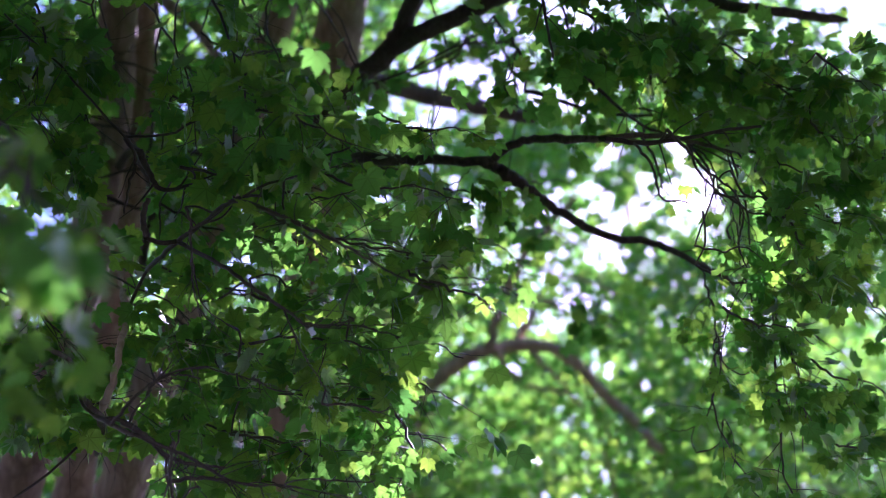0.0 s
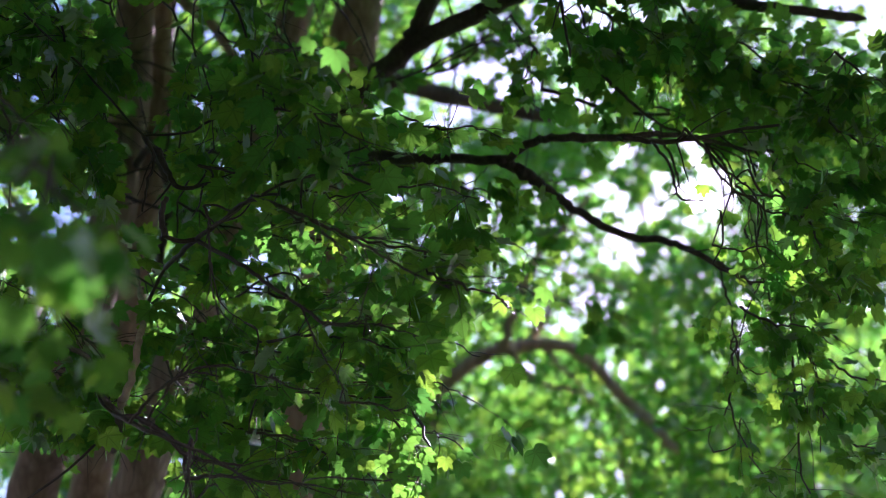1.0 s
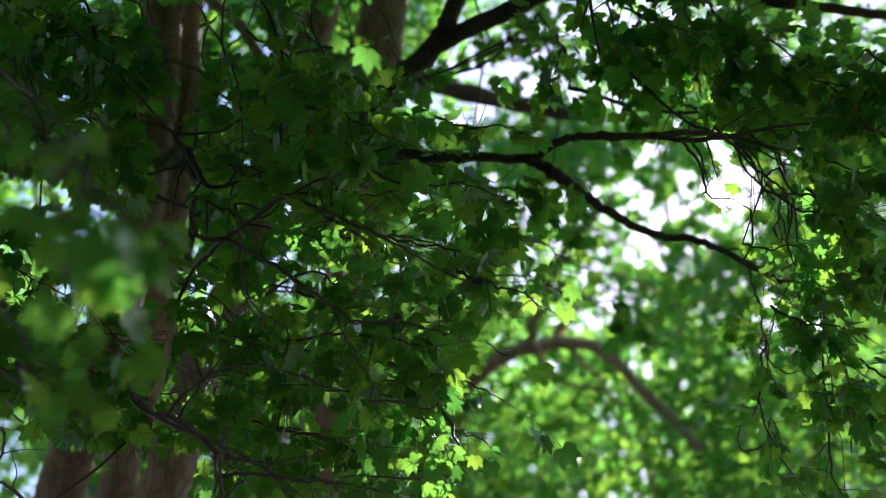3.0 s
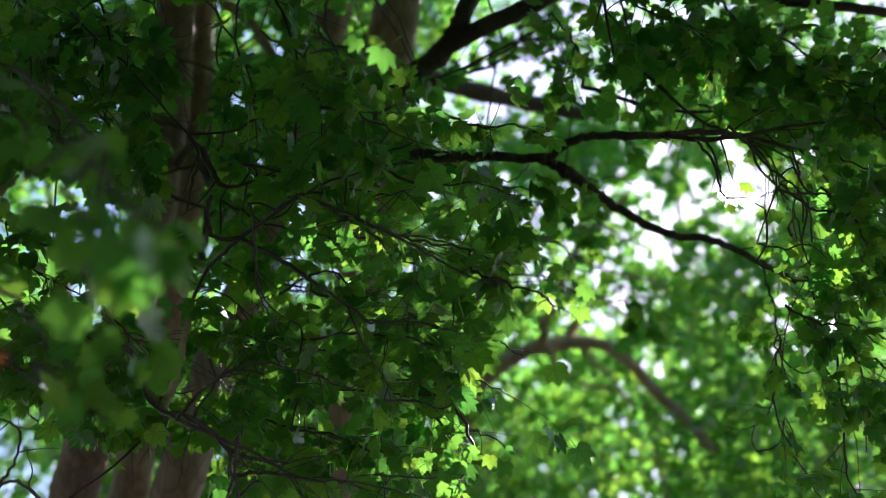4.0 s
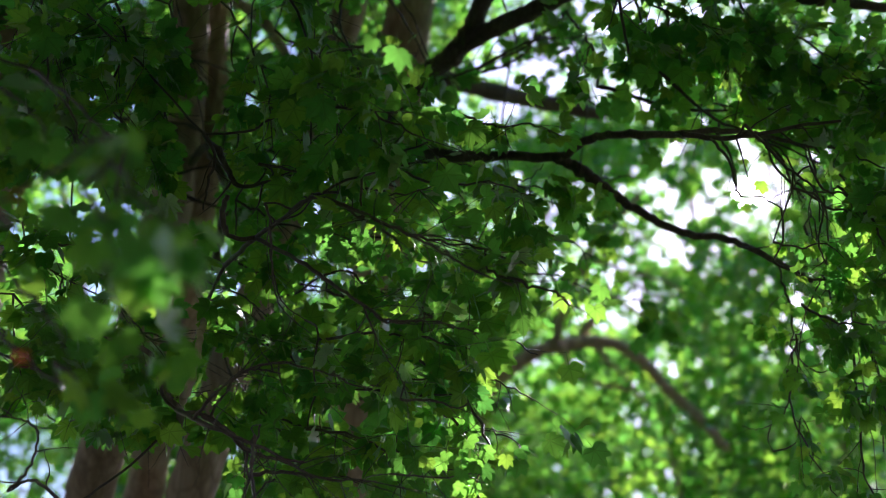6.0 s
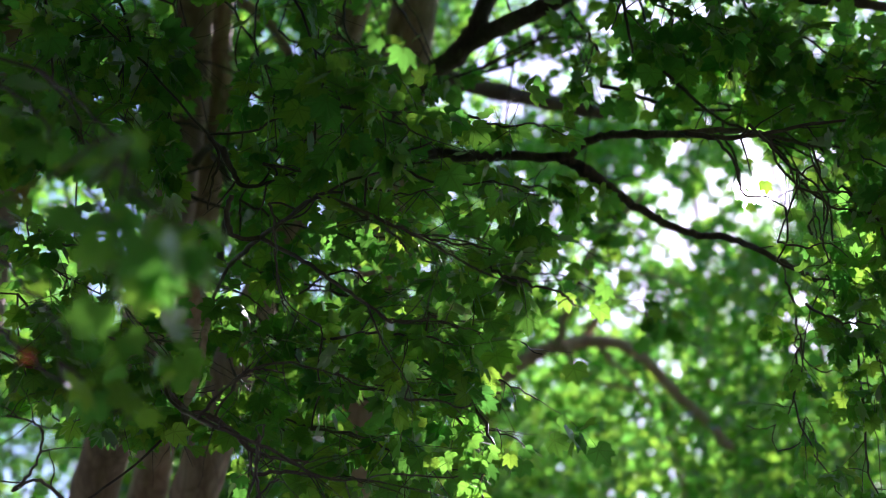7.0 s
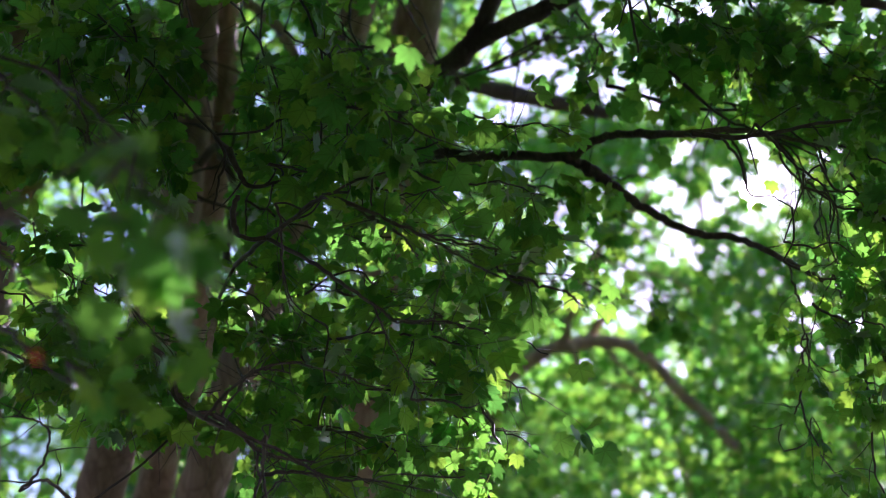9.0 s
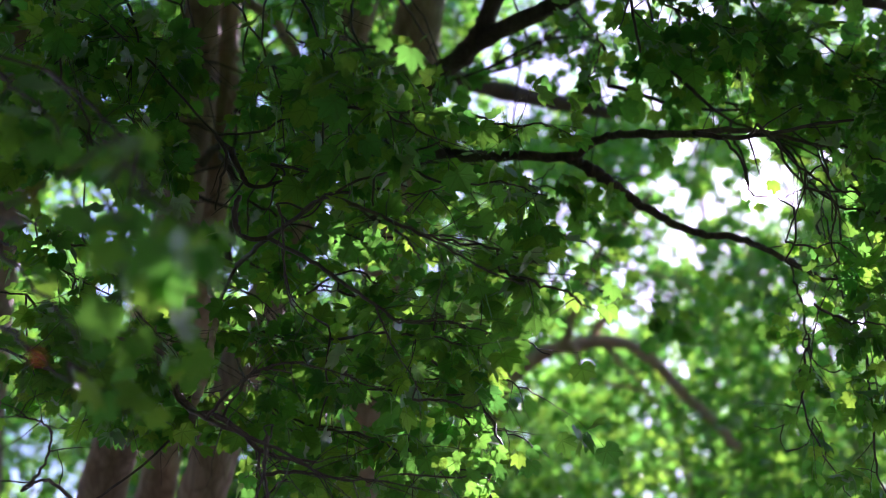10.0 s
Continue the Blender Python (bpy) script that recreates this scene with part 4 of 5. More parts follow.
S([(0.593, 4.769, 5.097), (0.690, 4.755, 4.890), (0.636, 4.835, 4.719), (0.731, 4.795, 4.569)], 8, 0.3)
# inner crown, behind the stems
S([(-3.833, 7.932, 7.307), (-3.164, 7.925, 7.084), (-2.597, 7.804, 7.107), (-2.152, 7.917, 6.865)], 20, 0.7, leaves=12, size=0.078, r=0.014)
S([(-2.105, 7.901, 7.846), (-1.595, 7.979, 7.678), (-1.038, 7.901, 7.846), (-0.482, 7.940, 7.762)], 18, 0.6, leaves=12, size=0.078, r=0.014)
S([(-1.653, 8.143, 6.854), (-1.199, 8.181, 6.771), (-0.745, 8.143, 6.854), (-0.109, 8.066, 7.018)], 20, 0.6, leaves=12, size=0.078, r=0.014)
S([(-3.357, 8.410, 6.753), (-2.743, 8.200, 6.730), (-2.198, 8.296, 6.524), (-1.653, 8.296, 6.524)], 16, 0.6, leaves=12, size=0.078, r=0.014)
S([(-0.019, 7.862, 7.930), (0.538, 7.842, 7.972), (1.094, 7.842, 7.972), (1.651, 7.901, 7.846)], 18, 0.5, leaves=12, size=0.078, r=0.014)
S([(1.549, 7.712, 6.832), (1.985, 7.767, 6.714), (2.420, 7.804, 6.635), (2.942, 7.877, 6.477)], 9, 0.5, leaves=12, size=0.078, r=0.014)
S([(2.295, 7.729, 7.268), (2.650, 7.691, 7.349), (3.095, 7.654, 7.429), (3.629, 7.804, 7.107)], 6, 0.6, leaves=12, size=0.078, r=0.014)
S([(2.828, 8.142, 6.381), (3.184, 8.105, 6.462), (3.629, 8.142, 6.381), (4.162, 8.180, 6.301)], 8, 0.6, leaves=12, size=0.078, r=0.014)
S([(-3.760, 7.454, 7.384), (-3.151, 7.509, 7.266), (-2.629, 7.546, 7.187), (-2.019, 7.491, 7.306)], 26, 0.5, leaves=13, size=0.08, r=0.014)
S([(-3.842, 7.917, 6.865), (-3.309, 7.954, 6.785), (-2.775, 7.917, 6.865), (-2.241, 7.992, 6.704)], 24, 0.45, leaves=13, size=0.08, r=0.014)
S([(-1.708, 8.067, 6.543), (-1.352, 8.123, 6.422), (-0.907, 8.086, 6.502), (-0.462, 8.011, 6.664)], 14, 0.45, leaves=13, size=0.08, r=0.014)
S([(-2.508, 8.631, 5.334), (-2.152, 8.743, 5.092), (-1.708, 8.819, 4.931), (-1.174, 8.894, 4.769)], 18, 0.5, leaves=13, size=0.08, r=0.014)
S([(-1.797, 9.345, 3.802), (-1.485, 9.270, 3.963), (-1.085, 9.232, 4.044), (-0.640, 9.307, 3.883)], 18, 0.45, leaves=13, size=0.08, r=0.014)
S([(-0.904, 5.390, 2.819), (-0.762, 5.237, 2.910), (-0.551, 5.117, 2.930), (-0.347, 5.050, 2.838)], 10, 0.26)
# deeper leaves of the crown
S([(-1.105, 7.732, 7.037), (-0.695, 7.790, 6.908), (-0.284, 7.796, 6.890), (0.127, 7.854, 6.760)], 12, 0.55, leaves=12, size=0.08, r=0.014)
S([(-1.193, 7.621, 7.277), (-0.797, 7.664, 7.180), (-0.401, 7.654, 7.196), (-0.005, 7.697, 7.099)], 12, 0.55, leaves=12, size=0.08, r=0.014)
S([(-1.452, 7.629, 6.554), (-1.183, 7.677, 6.448), (-0.913, 7.674, 6.450), (-0.643, 7.722, 6.344)], 9, 0.55, leaves=12, size=0.08, r=0.014)
S([(-1.145, 5.794, 5.516), (-0.731, 5.866, 5.356), (-0.318, 5.900, 5.278), (0.096, 5.972, 5.118)], 16, 0.42, leaves=8, size=0.085, r=0.012)
S([(-1.164, 5.404, 4.933), (-0.786, 5.466, 4.795), (-0.408, 5.493, 4.734), (-0.031, 5.554, 4.596)], 18, 0.42, leaves=8, size=0.085, r=0.012)
S([(-1.016, 5.840, 4.943), (-0.583, 5.892, 4.826), (-0.149, 5.907, 4.788), (0.284, 5.959, 4.671)], 16, 0.42, leaves=8, size=0.085, r=0.012)
S([(-2.285, 5.965, 5.874), (-1.865, 6.031, 5.727), (-1.444, 6.057, 5.667), (-1.024, 6.123, 5.520)], 16, 0.42, leaves=8, size=0.085, r=0.012)
S([(-2.420, 5.968, 5.395), (-2.000, 6.023, 5.273), (-1.581, 6.039, 5.234), (-1.161, 6.093, 5.111)], 18, 0.42, leaves=8, size=0.085, r=0.012)
S([(-1.625, 5.835, 4.725), (-1.240, 5.887, 4.609), (-0.855, 5.902, 4.572), (-0.470, 5.953, 4.457)], 14, 0.42, leaves=8, size=0.085, r=0.012)
S([(0.765, 5.089, 4.874), (1.201, 5.134, 4.773), (1.636, 5.145, 4.744), (2.071, 5.189, 4.643)], 16, 0.42, leaves=8, size=0.085, r=0.012)
S([(1.131, 5.247, 5.239), (1.539, 5.296, 5.129), (1.946, 5.310, 5.094), (2.353, 5.359, 4.983)], 16, 0.42, leaves=8, size=0.085, r=0.012)
S([(-1.747, 4.277, 4.754), (-1.550, 4.315, 4.670), (-1.353, 4.324, 4.649), (-1.156, 4.362, 4.565)], 14, 0.36, leaves=8)
S([(-1.891, 4.561, 4.620), (-1.678, 4.600, 4.534), (-1.465, 4.609, 4.512), (-1.252, 4.648, 4.425)], 14, 0.36, leaves=8)
S([(-0.928, 4.769, 4.634), (-0.698, 4.818, 4.528), (-0.468, 4.834, 4.490), (-0.239, 4.882, 4.384)], 14, 0.36, leaves=8)
S([(-0.824, 4.811, 5.016), (-0.668, 4.854, 4.923), (-0.513, 4.864, 4.900), (-0.357, 4.906, 4.806)], 7, 0.36, leaves=8)
S([(-0.945, 4.729, 4.248), (-0.690, 4.757, 4.185), (-0.434, 4.755, 4.186), (-0.179, 4.783, 4.122)], 12, 0.36, leaves=8)
S([(-0.587, 5.070, 4.695), (-0.364, 5.101, 4.626), (-0.140, 5.099, 4.627), (0.083, 5.130, 4.557)], 10, 0.36, leaves=8)
# leaves further in, below the arching limb
S([(0.388, 6.604, 5.179), (0.684, 6.674, 5.026), (0.979, 6.701, 4.963), (1.275, 6.771, 4.811)], 9, 0.45, leaves=9, size=0.075, r=0.009)
S([(0.477, 7.040, 4.954), (0.785, 7.107, 4.806), (1.092, 7.130, 4.752), (1.400, 7.197, 4.605)], 9, 0.45, leaves=9, size=0.075, r=0.009)
S([(0.699, 7.148, 4.720), (1.006, 7.199, 4.605), (1.314, 7.207, 4.585), (1.621, 7.258, 4.470)], 7, 0.45, leaves=9, size=0.075, r=0.009)
S([(-1.014, 5.756, 4.176), (-0.686, 5.806, 4.066), (-0.358, 5.820, 4.031), (-0.030, 5.869, 3.921)], 9, 0.45, leaves=9, size=0.075, r=0.009)
S([(-0.893, 6.094, 3.924), (-0.503, 6.128, 3.847), (-0.113, 6.125, 3.848), (0.276, 6.158, 3.771)], 9, 0.45, leaves=9, size=0.075, r=0.009)
S([(-0.646, 6.223, 3.644), (-0.318, 6.248, 3.586), (0.010, 6.237, 3.606), (0.338, 6.262, 3.548)], 7, 0.45, leaves=9, size=0.075, r=0.009)
S([(-0.508, 5.678, 4.338), (-0.229, 5.715, 4.254), (0.049, 5.717, 4.247), (0.327, 5.754, 4.163)], 9, 0.45, leaves=9, size=0.075, r=0.009)
S([(-1.060, 5.950, 3.998), (-0.828, 6.018, 3.849), (-0.596, 6.050, 3.778), (-0.364, 6.118, 3.629)], 7, 0.45, leaves=9, size=0.075, r=0.009)
# the eastern end of the crown
S([(1.893, 4.164, 4.476), (2.019, 4.204, 4.389), (2.145, 4.216, 4.361), (2.271, 4.256, 4.274)], 14, 0.3, size=0.062)
S([(1.869, 4.290, 4.208), (1.995, 4.328, 4.124), (2.122, 4.338, 4.100), (2.248, 4.377, 4.017)], 14, 0.3, size=0.062)
S([(1.907, 4.523, 3.943), (2.035, 4.561, 3.861), (2.164, 4.569, 3.841), (2.293, 4.607, 3.759)], 11, 0.3, size=0.062)
S([(1.907, 4.646, 3.681), (2.027, 4.686, 3.592), (2.148, 4.699, 3.564), (2.269, 4.740, 3.475)], 10, 0.3, size=0.062)
S([(1.944, 4.903, 3.365), (2.067, 4.938, 3.289), (2.190, 4.943, 3.275), (2.313, 4.978, 3.199)], 8, 0.3, size=0.062)
S([(1.944, 5.028, 3.097), (2.059, 5.063, 3.021), (2.174, 5.068, 3.008), (2.289, 5.103, 2.932)], 7, 0.3, size=0.062)
# thin leafy ends against the sky
S([(0.293, 7.584, 6.628), (0.634, 7.565, 6.663), (0.974, 7.496, 6.807), (1.315, 7.478, 6.842)], 8, 0.6, leaves=9, size=0.075)
S([(0.420, 8.286, 7.487), (0.719, 8.363, 7.319), (1.019, 8.383, 7.271), (1.319, 8.459, 7.103)], 6, 0.6, leaves=9, size=0.075)
S([(0.068, 7.634, 6.525), (0.358, 7.411, 6.529), (0.675, 7.191, 6.528), (1.057, 6.974, 6.521)], 12, 0.6, leaves=9, size=0.075)
S([(0.254, 7.893, 7.389), (0.605, 7.710, 7.309), (0.940, 7.528, 7.227), (1.175, 7.328, 7.181)], 9, 0.6, leaves=9, size=0.075)
# dark leaves between the stems
S([(-0.475, 5.307, 5.836), (-0.419, 5.386, 5.666), (-0.376, 5.376, 5.451), (-0.351, 5.448, 5.298)], 14, 0.3, size=0.066)
S([(-0.268, 5.562, 5.999), (-0.347, 5.617, 5.881), (-0.409, 5.604, 5.673), (-0.458, 5.658, 5.556)], 10, 0.3, size=0.066)
S([(-0.582, 5.159, 5.680), (-0.552, 5.236, 5.516), (-0.573, 5.230, 5.292), (-0.543, 5.305, 5.130)], 8, 0.3, size=0.066)
# right side, hanging
S([(1.467, 4.407, 3.962), (1.601, 4.450, 3.868), (1.735, 4.465, 3.833), (1.869, 4.509, 3.739)], 7, 0.24, size=0.06)
S([(1.400, 4.638, 3.704), (1.569, 4.670, 3.633), (1.738, 4.674, 3.623), (1.907, 4.706, 3.552)], 7, 0.24, size=0.06)
S([(1.491, 4.622, 3.501), (1.621, 4.653, 3.432), (1.751, 4.657, 3.422), (1.881, 4.688, 3.353)], 6, 0.24, size=0.06)
S([(1.681, 4.999, 3.399), (1.785, 5.042, 3.307), (1.890, 5.054, 3.278), (1.994, 5.097, 3.185)], 4, 0.24, size=0.06)
S([(1.625, 4.850, 3.976), (1.670, 4.834, 3.773), (1.688, 4.816, 3.576), (1.728, 4.785, 3.407)], 10, 0.28, size=0.058)
S([(1.761, 4.795, 3.621), (1.800, 4.785, 3.407), (1.836, 4.791, 3.157), (1.836, 4.891, 2.943)], 8, 0.3, size=0.058)
S([(1.551, 5.050, 3.785), (1.574, 5.023, 3.606), (1.545, 4.993, 3.432), (1.614, 4.982, 3.219)], 5, 0.24, size=0.058)
S([(1.565, 4.972, 3.478), (1.524, 5.068, 3.273), (1.577, 5.076, 3.019), (1.679, 5.070, 2.795)], 6, 0.28, size=0.058)
S([(1.781, 4.910, 3.375), (1.741, 4.851, 3.028), (1.694, 4.743, 2.786), (1.808, 4.820, 2.621)], 7, 0.3, size=0.06)
# close leaves, low branch end near the lens
S([(-0.717, 2.169, 2.874), (-0.639, 2.120, 2.740), (-0.564, 2.057, 2.639), (-0.484, 1.982, 2.560)], 5, 0.13, leaves=4)
S([(-0.735, 2.125, 2.730), (-0.649, 2.099, 2.629), (-0.578, 2.057, 2.560), (-0.520, 2.002, 2.518)], 4, 0.12, leaves=4)
S([(-1.236, 2.825, 2.951), (-1.075, 2.760, 2.795), (-0.964, 2.679, 2.670), (-0.871, 2.584, 2.576)], 3, 0.14, leaves=3)
S([(-1.315, 3.029, 2.811), (-1.147, 2.938, 2.710), (-1.017, 2.855, 2.589), (-0.881, 2.752, 2.510)], 3, 0.15, leaves=3)
S([(-1.174, 2.848, 3.494), (-1.008, 2.780, 3.340), (-0.896, 2.705, 3.205), (-0.805, 2.614, 3.103)], 5, 0.14, leaves=4)
S([(-1.316, 2.717, 3.480), (-1.192, 2.691, 3.336), (-1.075, 2.645, 3.238), (-1.004, 2.597, 3.141)], 4, 0.14, leaves=4)
S([(-0.814, 2.620, 2.854), (-0.764, 2.647, 2.716), (-0.742, 2.661, 2.606), (-0.707, 2.652, 2.546)], 4, 0.14, leaves=4)
S([(-0.951, 2.748, 2.580), (-0.859, 2.745, 2.508), (-0.782, 2.735, 2.448), (-0.747, 2.709, 2.426)], 4, 0.14, leaves=4)

# single sunlit leaves
for at, tip, size in (((-0.134, 2.928, 3.604), (0.15, -0.1, -1.0), 0.07), ((-0.216, 2.956, 3.663), (-0.4, 0.1, -0.8), 0.042), ((-0.325, 3.022, 3.641), (0.3, 0.1, -0.9), 0.042), ((-0.162, 2.956, 3.663), (0.9, 0.1, -0.1), 0.036)):
    green.add(leaf_poses(np.array([at]), np.array([tip]), np.array([(0.45, -0.8, 0.3)]), np.array([size])), firm=True)
for at, tip, size in (((0.270, 3.905, 3.161), (0.2, 0, -1), 0.075), ((0.409, 3.877, 3.218), (0.2, 0, -0.9), 0.06), ((0.528, 3.893, 3.182), (0.1, 0, -1), 0.06), ((0.230, 3.859, 3.260), (-0.4, 0, -0.8), 0.06), ((-0.445, 3.774, 3.450), (0.1, 0, -1), 0.07), ((-0.376, 3.799, 3.396), (-0.3, 0, -0.9), 0.07), ((-0.157, 3.794, 3.405), (0.3, 0, -0.9), 0.05), ((0.128, 3.937, 2.857), (0.8, 0, -0.6), 0.05)):
    green.add(leaf_poses(np.array([at]), np.array([tip]), np.array([(0.25, -1.0, 0.2)]), np.array([size])), firm=True)
for at, tip, size in (((0.026, 4.078, 2.545), (0.4, 0, -0.5), 0.043), ((0.057, 3.970, 2.626), (-0.0, 0, -0.9), 0.041), ((-0.014, 4.166, 2.710), (-0.1, 0, -0.8), 0.047), ((0.108, 4.229, 2.642), (-0.5, 0, -0.8), 0.041), ((-0.061, 4.042, 2.679), (-0.1, 0, -0.6), 0.045), ((0.104, 3.967, 2.651), (-0.2, 0, -0.9), 0.043), ((0.066, 4.221, 2.627), (-0.6, 0, -0.4), 0.050), ((0.213, 4.030, 2.687), (0.0, 0, -0.6), 0.042), ((0.061, 4.064, 2.668), (0.0, 0, -0.7), 0.049), ((0.002, 3.984, 2.585), (0.2, 0, -0.7), 0.039), ((0.007, 4.026, 2.695), (-0.1, 0, -0.7), 0.037), ((0.135, 4.018, 2.648), (0.5, 0, -0.6), 0.049), ((0.083, 3.972, 2.654), (-0.4, 0, -0.8), 0.039), ((0.071, 4.202, 2.578), (-0.3, 0, -0.8), 0.051)):
    green.add(leaf_poses(np.array([at]), np.array([tip]), np.array([(0.3, -0.8, 0.4)]), np.array([size])), firm=True)
for at, tip, size in (((-0.552, 1.986, 2.530), (0.18, 0, -1), 0.09), ((-0.563, 2.015, 2.464), (0.1, 0, -1), 0.062)):
    green.add(leaf_poses(np.array([at]), np.array([tip]), np.array([(0.6, -0.75, 0.3)]), np.array([size])), firm=True)
# a twig and two leaves set to partly hide the sun from the camera
B([(1.397, 5.034, 4.292), (1.419, 5.005, 4.237), (1.449, 4.958, 4.218)], 0.004, 0.002)
for at, tip, size in (((1.484, 4.946, 4.244), (0.15, 0, -1.0), 0.06), ((1.409, 4.991, 4.148), (0.7, 0, -0.5), 0.045)):
    green.add(leaf_poses(np.array([at]), np.array([tip]), np.array([(0.25, -1.0, 0.2)]), np.array([size])), firm=True)
green.finish(maple)


def turned_leaves(parent):
    """Two small reddish leaves on the branch end near the lens."""
    red = leaf_mesh("turned_leaf", SHAPES[1])
    red.materials.append(RED_LEAF)
    for at in ((-0.647, 1.595, 2.438), (-0.658, 1.746, 2.233)):
        ob = attach(tagged(new("turned_leaf", red), "small reddish-brown leaf"), parent)
        p = leaf_poses(np.array([at]), np.array([(0.3, 0.2, -0.9)]), np.array([(0.1, -1.0, 0.2)]), np.array([0.014]))[0]
        ob.matrix_basis = Matrix((*[tuple(row) for row in p], (0, 0, 0, 1)))


turned_leaves(maple)


# ---- crowns behind ----
# sky gaps in the far crowns, cut along the camera's sightlines
OPENINGS_NORTH = (
    ((0.749, 7.472, 6.873), (3.747, 37.360, 27.964), 0.11), ((0.494, 7.580, 6.641), (2.470, 37.899, 26.806), 0.09), ((1.047, 7.400, 7.027), (5.237, 37.000, 28.735), 0.12),
    ((1.175, 7.652, 6.487), (5.876, 38.259, 26.034), 0.07), ((0.877, 7.562, 6.680), (4.386, 37.810, 26.999), 0.07), ((2.303, 7.985, 5.773), (15.357, 53.231, 29.419), 0.22),
    ((2.154, 7.904, 5.946), (10.772, 39.518, 23.332), 0.1), ((2.516, 7.958, 5.831), (12.582, 39.788, 22.754), 0.1), ((1.984, 7.994, 5.754), (9.921, 39.968, 22.368), 0.17),
    ((1.601, 7.940, 5.869), (8.005, 39.698, 22.947), 0.12))
OPENINGS_SUN = (
    ((1.793, 7.904, 5.946), (8.963, 39.518, 23.332), 0.1), ((1.899, 8.201, 5.310), (9.495, 41.003, 20.149), 0.16), ((1.473, 8.308, 5.078), (7.366, 41.542, 18.991), 0.13),
    ((1.750, 8.066, 5.599), (8.750, 40.328, 21.596), 0.13), ((2.112, 8.102, 5.522), (10.559, 40.508, 21.210), 0.12), ((1.345, 7.976, 5.792), (6.727, 39.878, 22.561), 0.09),
    ((-2.742, 7.949, 5.850), (-13.710, 39.743, 22.850), 0.10), ((-3.040, 8.048, 5.638), (-15.200, 40.238, 21.789), 0.05), ((-3.083, 8.839, 3.940), (-15.413, 44.195, 13.299), 0.45),
    ((-3.253, 8.749, 4.133), (-16.265, 43.746, 14.264), 0.25))
OPENINGS_WEST = (
    ((-2.891, 8.920, 3.766), (-14.455, 44.600, 12.431), 0.22), ((-3.253, 8.929, 3.747), (-16.265, 44.645, 12.334), 0.22), ((-2.912, 7.958, 5.831), (-14.562, 39.788, 22.754), 0.06),
    ((-1.252, 7.472, 6.873), (-6.259, 37.360, 27.964), 0.2), ((-1.507, 7.418, 6.989), (-7.536, 37.090, 28.543), 0.12), ((-1.422, 7.688, 6.410), (-7.110, 38.439, 25.648), 0.1),
    ((2.793, 7.508, 6.795), (13.966, 37.540, 27.577), 0.12), ((3.176, 7.472, 6.873), (15.882, 37.360, 27.963), 0.1), ((-2.657, 8.281, 5.136), (-13.284, 41.407, 19.281), 0.08))
OPENINGS = [(Vector(a), Vector(b), r) for a, b, r in OPENINGS_NORTH + OPENINGS_SUN + OPENINGS_WEST]


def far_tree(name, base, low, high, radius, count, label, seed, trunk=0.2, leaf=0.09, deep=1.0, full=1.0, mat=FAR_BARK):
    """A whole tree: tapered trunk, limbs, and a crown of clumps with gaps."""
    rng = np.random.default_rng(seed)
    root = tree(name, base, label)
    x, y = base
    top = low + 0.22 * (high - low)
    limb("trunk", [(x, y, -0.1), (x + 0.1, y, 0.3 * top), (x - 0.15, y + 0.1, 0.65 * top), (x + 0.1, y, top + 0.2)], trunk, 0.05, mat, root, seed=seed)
    mid, half = (low + high) / 2, (high - low) / 2
    clumps = []
    while len(clumps) < 46:
        p = rng.uniform(-1, 1, 3)
        if 0.25 < np.linalg.norm(p) < 1:
            clumps.append((x + p[0] * radius, y + p[1] * radius * deep, mid + p[2] * half, rng.uniform(0.5, 1.25)))
    for c in clumps[:7]:
        z = top * rng.uniform(0.8, 1.0)
        a, b = np.array((x, y, z)), np.array(c[:3])
        limb("limb", [a, a * 0.5 + b * 0.5 + (0, 0, 0.3), b], trunk * 0.3, 0.02, mat, root, seed=seed + 1, sides=8)
    w = np.array([c[3] ** 2 * (full if c[2] > 8.2 else 1.0) for c in clumps])
    pick = rng.choice(len(clumps), count, p=w / w.sum())
    c = np.array(clumps)[pick]
    g = rng.normal(0, 1, (count, 3))
    g *= (np.minimum(np.linalg.norm(g, axis=1), 1.9) / np.linalg.norm(g, axis=1))[:, None]
    where = c[:, :3] + g * c[:, 3:] * (0.62, 0.62, 0.42)
    keep = np.ones(count, bool)
    for a, b, r in OPENINGS:
        a, b = np.array(a), np.array(b)
        s = np.clip((where - a) @ (b - a) / ((b - a) @ (b - a)), 0, 1)
        gap = np.linalg.norm(where - a - s[:, None] * (b - a), axis=1)
        rag = np.array([noise.noise(Vector(w) * 1.3) for w in where[gap < 2.2 * r * (1 + 1.4 * s)]])
        wide = np.ones(count)
        wide[gap < 2.2 * r * (1 + 1.4 * s)] += 0.9 * rag
        keep &= (gap > r * (1 + 1.4 * s) * wide) | (rng.random(count) < 0.52)
    keep &= ~in_beam(where, 0.4, 0.3 * leaf) & ~in_gap(where, 0.035)
    where = where[keep]
    k = len(where)
    tips = rng.normal(0, 0.7, (k, 3)) + (0, 0, -0.5)
    normals = rng.normal(0, 0.55, (k, 3)) + (0.08, 0.3, 0.55)
    poses = leaf_poses(where, tips, normals, rng.uniform(0.72, 1.28, k) * leaf)
    leaf_cloud("crown", FAR_SHAPES, poses, LEAF, root, "airy crown of green leaves")
    return root


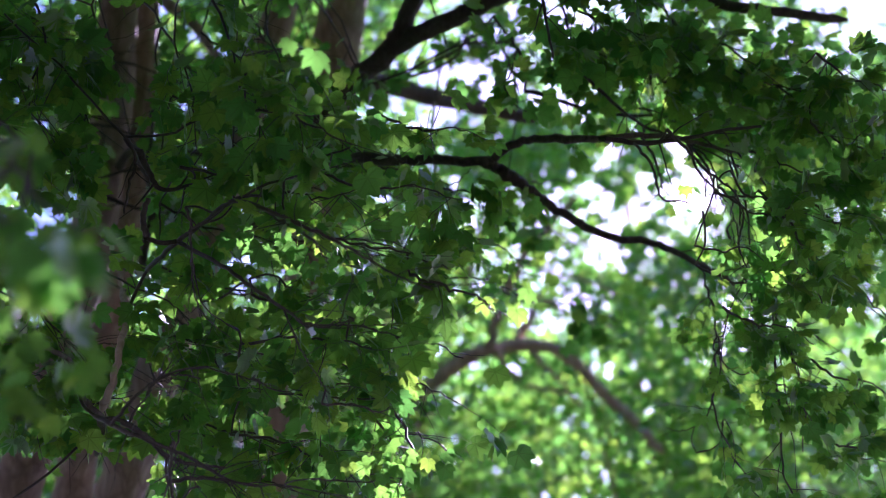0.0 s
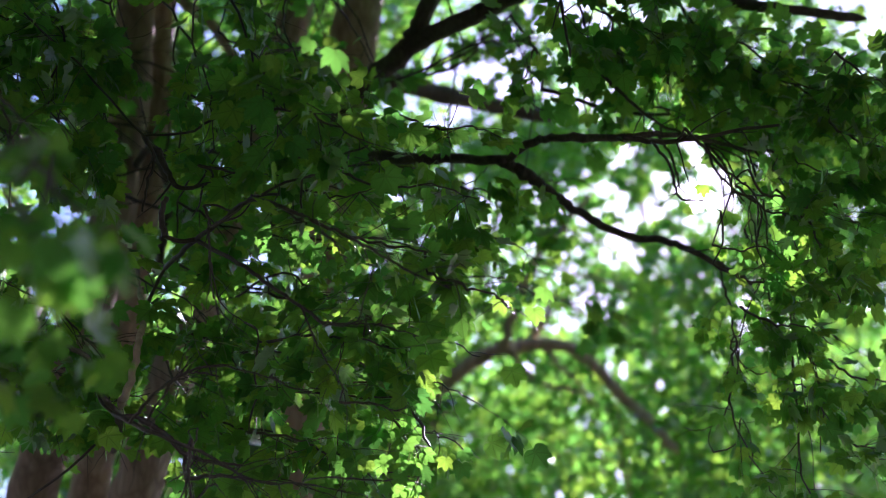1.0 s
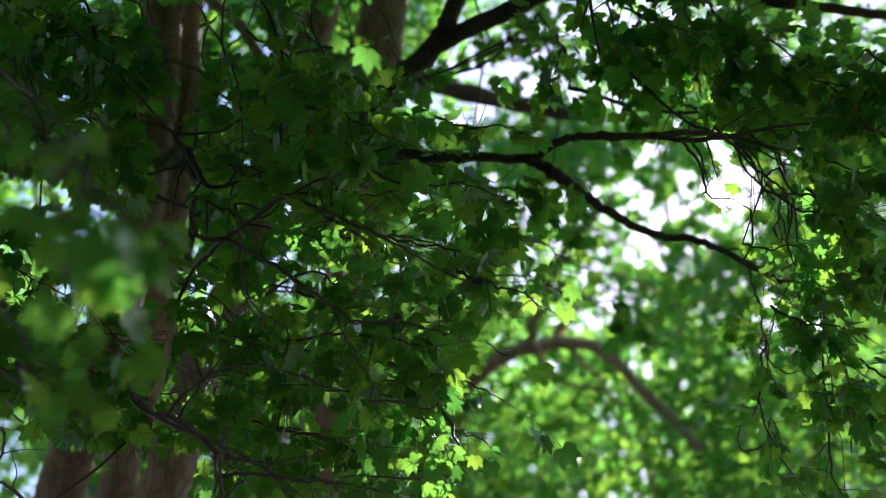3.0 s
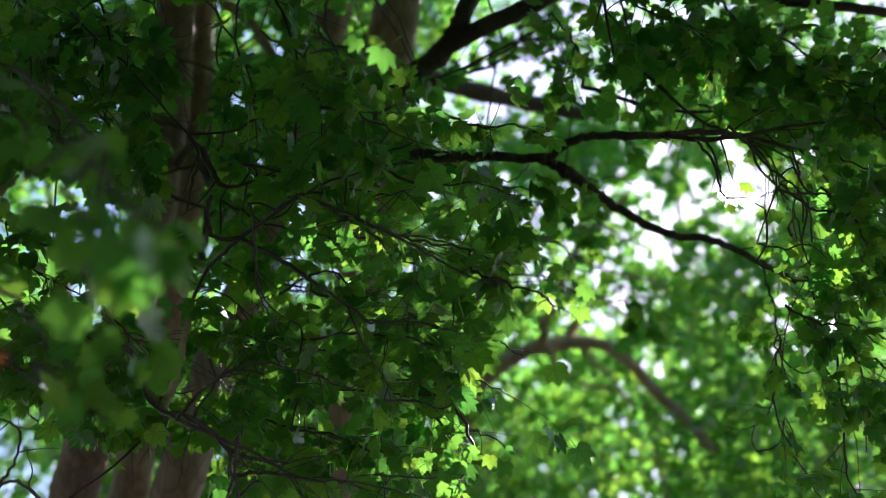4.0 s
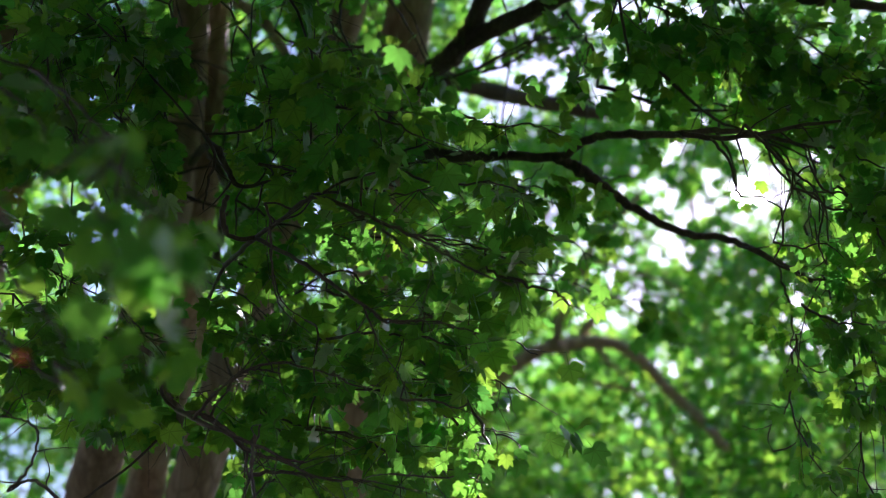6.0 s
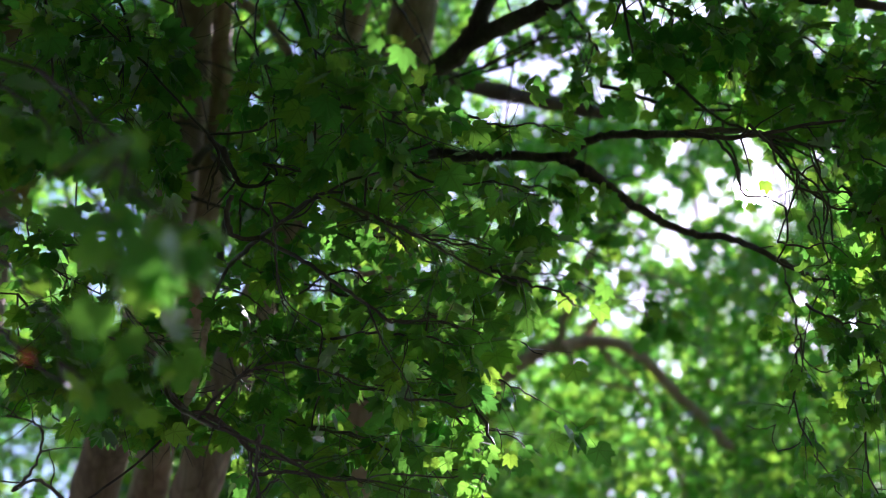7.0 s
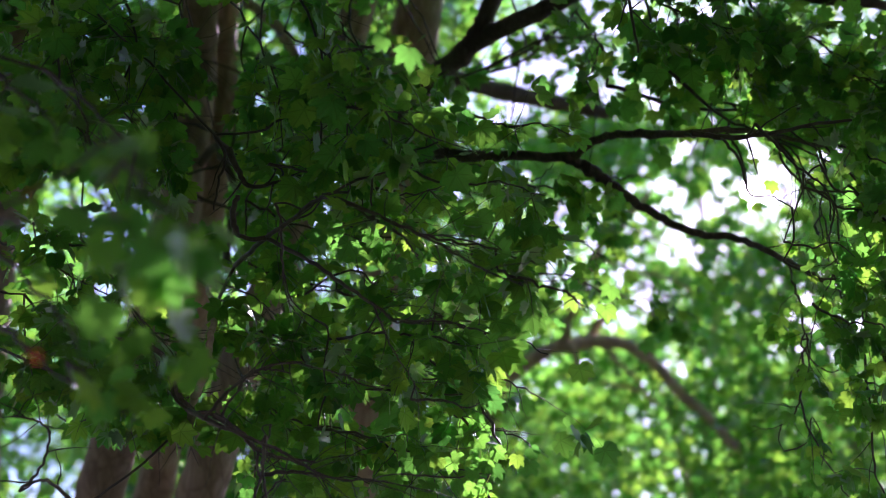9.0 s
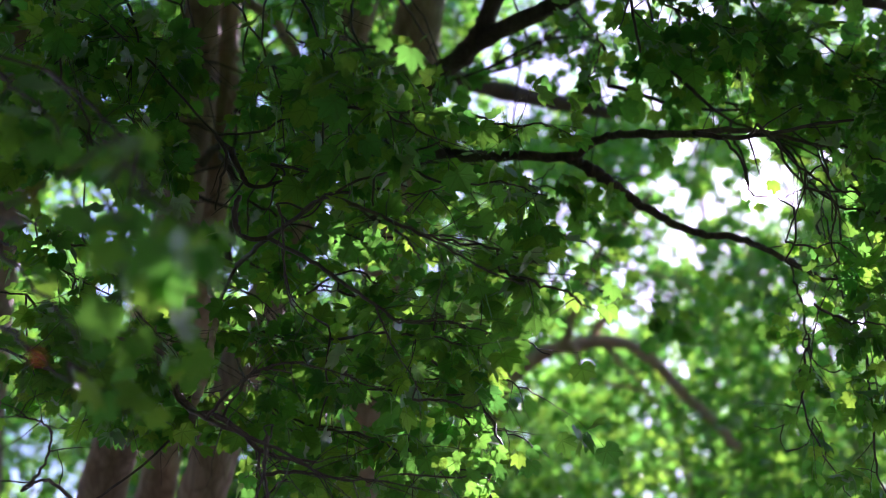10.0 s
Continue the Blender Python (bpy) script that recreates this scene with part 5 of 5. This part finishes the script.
far_tree("maple_tree", (2.7, 13.0), 2.6, 8.6, 2.3, 7140, "young maple with a bright sunlit crown", 20, 0.07, deep=0.4)
arched = far_tree("maple_tree", (0.4, 13.5), 3.5, 14.0, 3.2, 13230, "maple with a long arching pale brown limb", 21, 0.16, deep=0.45, full=3.4)
far_tree("maple_tree", (4.8, 13.8), 3.0, 13.5, 3.2, 9240, "sunlit maple with a dense green crown", 22, 0.12, deep=0.38, full=1.8)
far_tree("maple_tree", (8.5, 15.0), 3.0, 13.5, 3.5, 10080, "tall maple with bright green leaves", 23, deep=0.35, full=3.4)
far_tree("maple_tree", (-4.0, 13.5), 3.5, 14.0, 3.3, 18000, "maple with a deep green crown", 24, deep=0.6, full=3.4)
far_tree("maple_tree", (-8.5, 15.0), 3.0, 14.0, 3.5, 13000, "broad maple with a green crown", 25, deep=0.6, full=1.5)
far_tree("maple_tree", (2.5, 21.0), 4.0, 10.2, 4.0, 9000, "distant maple with sunlit leaves", 26, deep=0.5)
far_tree("maple_tree", (8.5, 22.0), 4.0, 9.6, 4.0, 8000, "distant maple with sunlit leaves", 27, deep=0.5)
far_tree("maple_tree", (13.5, 22.0), 4.0, 8.8, 4.0, 7140, "distant maple with sunlit leaves", 29, deep=0.5)
far_tree("maple_tree", (-4.0, 22.0), 4.0, 11.0, 4.0, 7000, "distant maple with a broad crown", 28, deep=0.5)
for i, (x, y, high) in enumerate(((-13.0, 37.0, 18.5), (-5.5, 39.0, 18.0), (1.5, 37.0, 18.5), (8.0, 38.5, 19.0), (14.5, 37.0, 17.5), (21.0, 39.0, 18.0))):
    far_tree("maple_tree", (x, y), 5.0, high, 4.4, 6500, "tall hazy maple far back in the wood", 61 + i, 0.25, leaf=0.222, deep=0.6)

far_tree("maple_tree", (3.6, 15.4), 7.4, 11.6, 2.3, 4410, "slim maple with a translucent sunlit crown", 72, 0.08, deep=0.2)
far_tree("maple_tree", (-1.9, 12.6), 2.4, 7.6, 1.9, 7140, "slender maple with a bright crown", 30, 0.07, deep=0.5)

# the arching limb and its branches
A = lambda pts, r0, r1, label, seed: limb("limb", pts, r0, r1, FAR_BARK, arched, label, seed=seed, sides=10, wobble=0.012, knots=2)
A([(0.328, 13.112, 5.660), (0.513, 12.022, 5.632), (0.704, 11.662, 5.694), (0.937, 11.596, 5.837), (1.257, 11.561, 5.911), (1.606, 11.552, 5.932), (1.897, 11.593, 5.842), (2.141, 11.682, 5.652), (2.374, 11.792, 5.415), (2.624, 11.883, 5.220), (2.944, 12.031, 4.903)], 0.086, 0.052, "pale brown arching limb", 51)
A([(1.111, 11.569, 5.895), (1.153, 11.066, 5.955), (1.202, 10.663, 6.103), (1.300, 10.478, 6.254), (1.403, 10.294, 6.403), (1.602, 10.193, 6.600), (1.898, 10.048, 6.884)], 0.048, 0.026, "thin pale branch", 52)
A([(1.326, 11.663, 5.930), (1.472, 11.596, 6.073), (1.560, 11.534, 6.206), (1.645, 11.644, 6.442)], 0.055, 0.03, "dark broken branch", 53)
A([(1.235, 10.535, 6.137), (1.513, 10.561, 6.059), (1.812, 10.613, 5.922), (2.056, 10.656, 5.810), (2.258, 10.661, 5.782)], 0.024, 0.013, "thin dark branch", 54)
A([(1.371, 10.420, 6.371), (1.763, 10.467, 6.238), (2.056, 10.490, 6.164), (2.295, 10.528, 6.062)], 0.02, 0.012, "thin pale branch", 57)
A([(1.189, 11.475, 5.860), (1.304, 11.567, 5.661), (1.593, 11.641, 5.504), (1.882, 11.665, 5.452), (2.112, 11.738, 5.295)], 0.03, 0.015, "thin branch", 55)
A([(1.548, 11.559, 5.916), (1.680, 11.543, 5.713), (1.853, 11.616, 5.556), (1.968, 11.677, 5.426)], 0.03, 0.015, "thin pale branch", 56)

# unseen maples added round the standpoint, to cut the sky light on the leaves
for i, spot in enumerate(((-9.5, -9.0), (-11.5, 3.0), (11.5, 2.0), (-10.5, -3.0), (-12.0, 9.0), (13.0, 8.5), (-3.5, -11.0), (4.0, -10.0), (10.0, -5.5))):
    far_tree("maple_tree", spot, 3.4, 14.5, 4.4, 6300, "unseen maple added to hold back sky light", 41 + i, leaf=0.282)
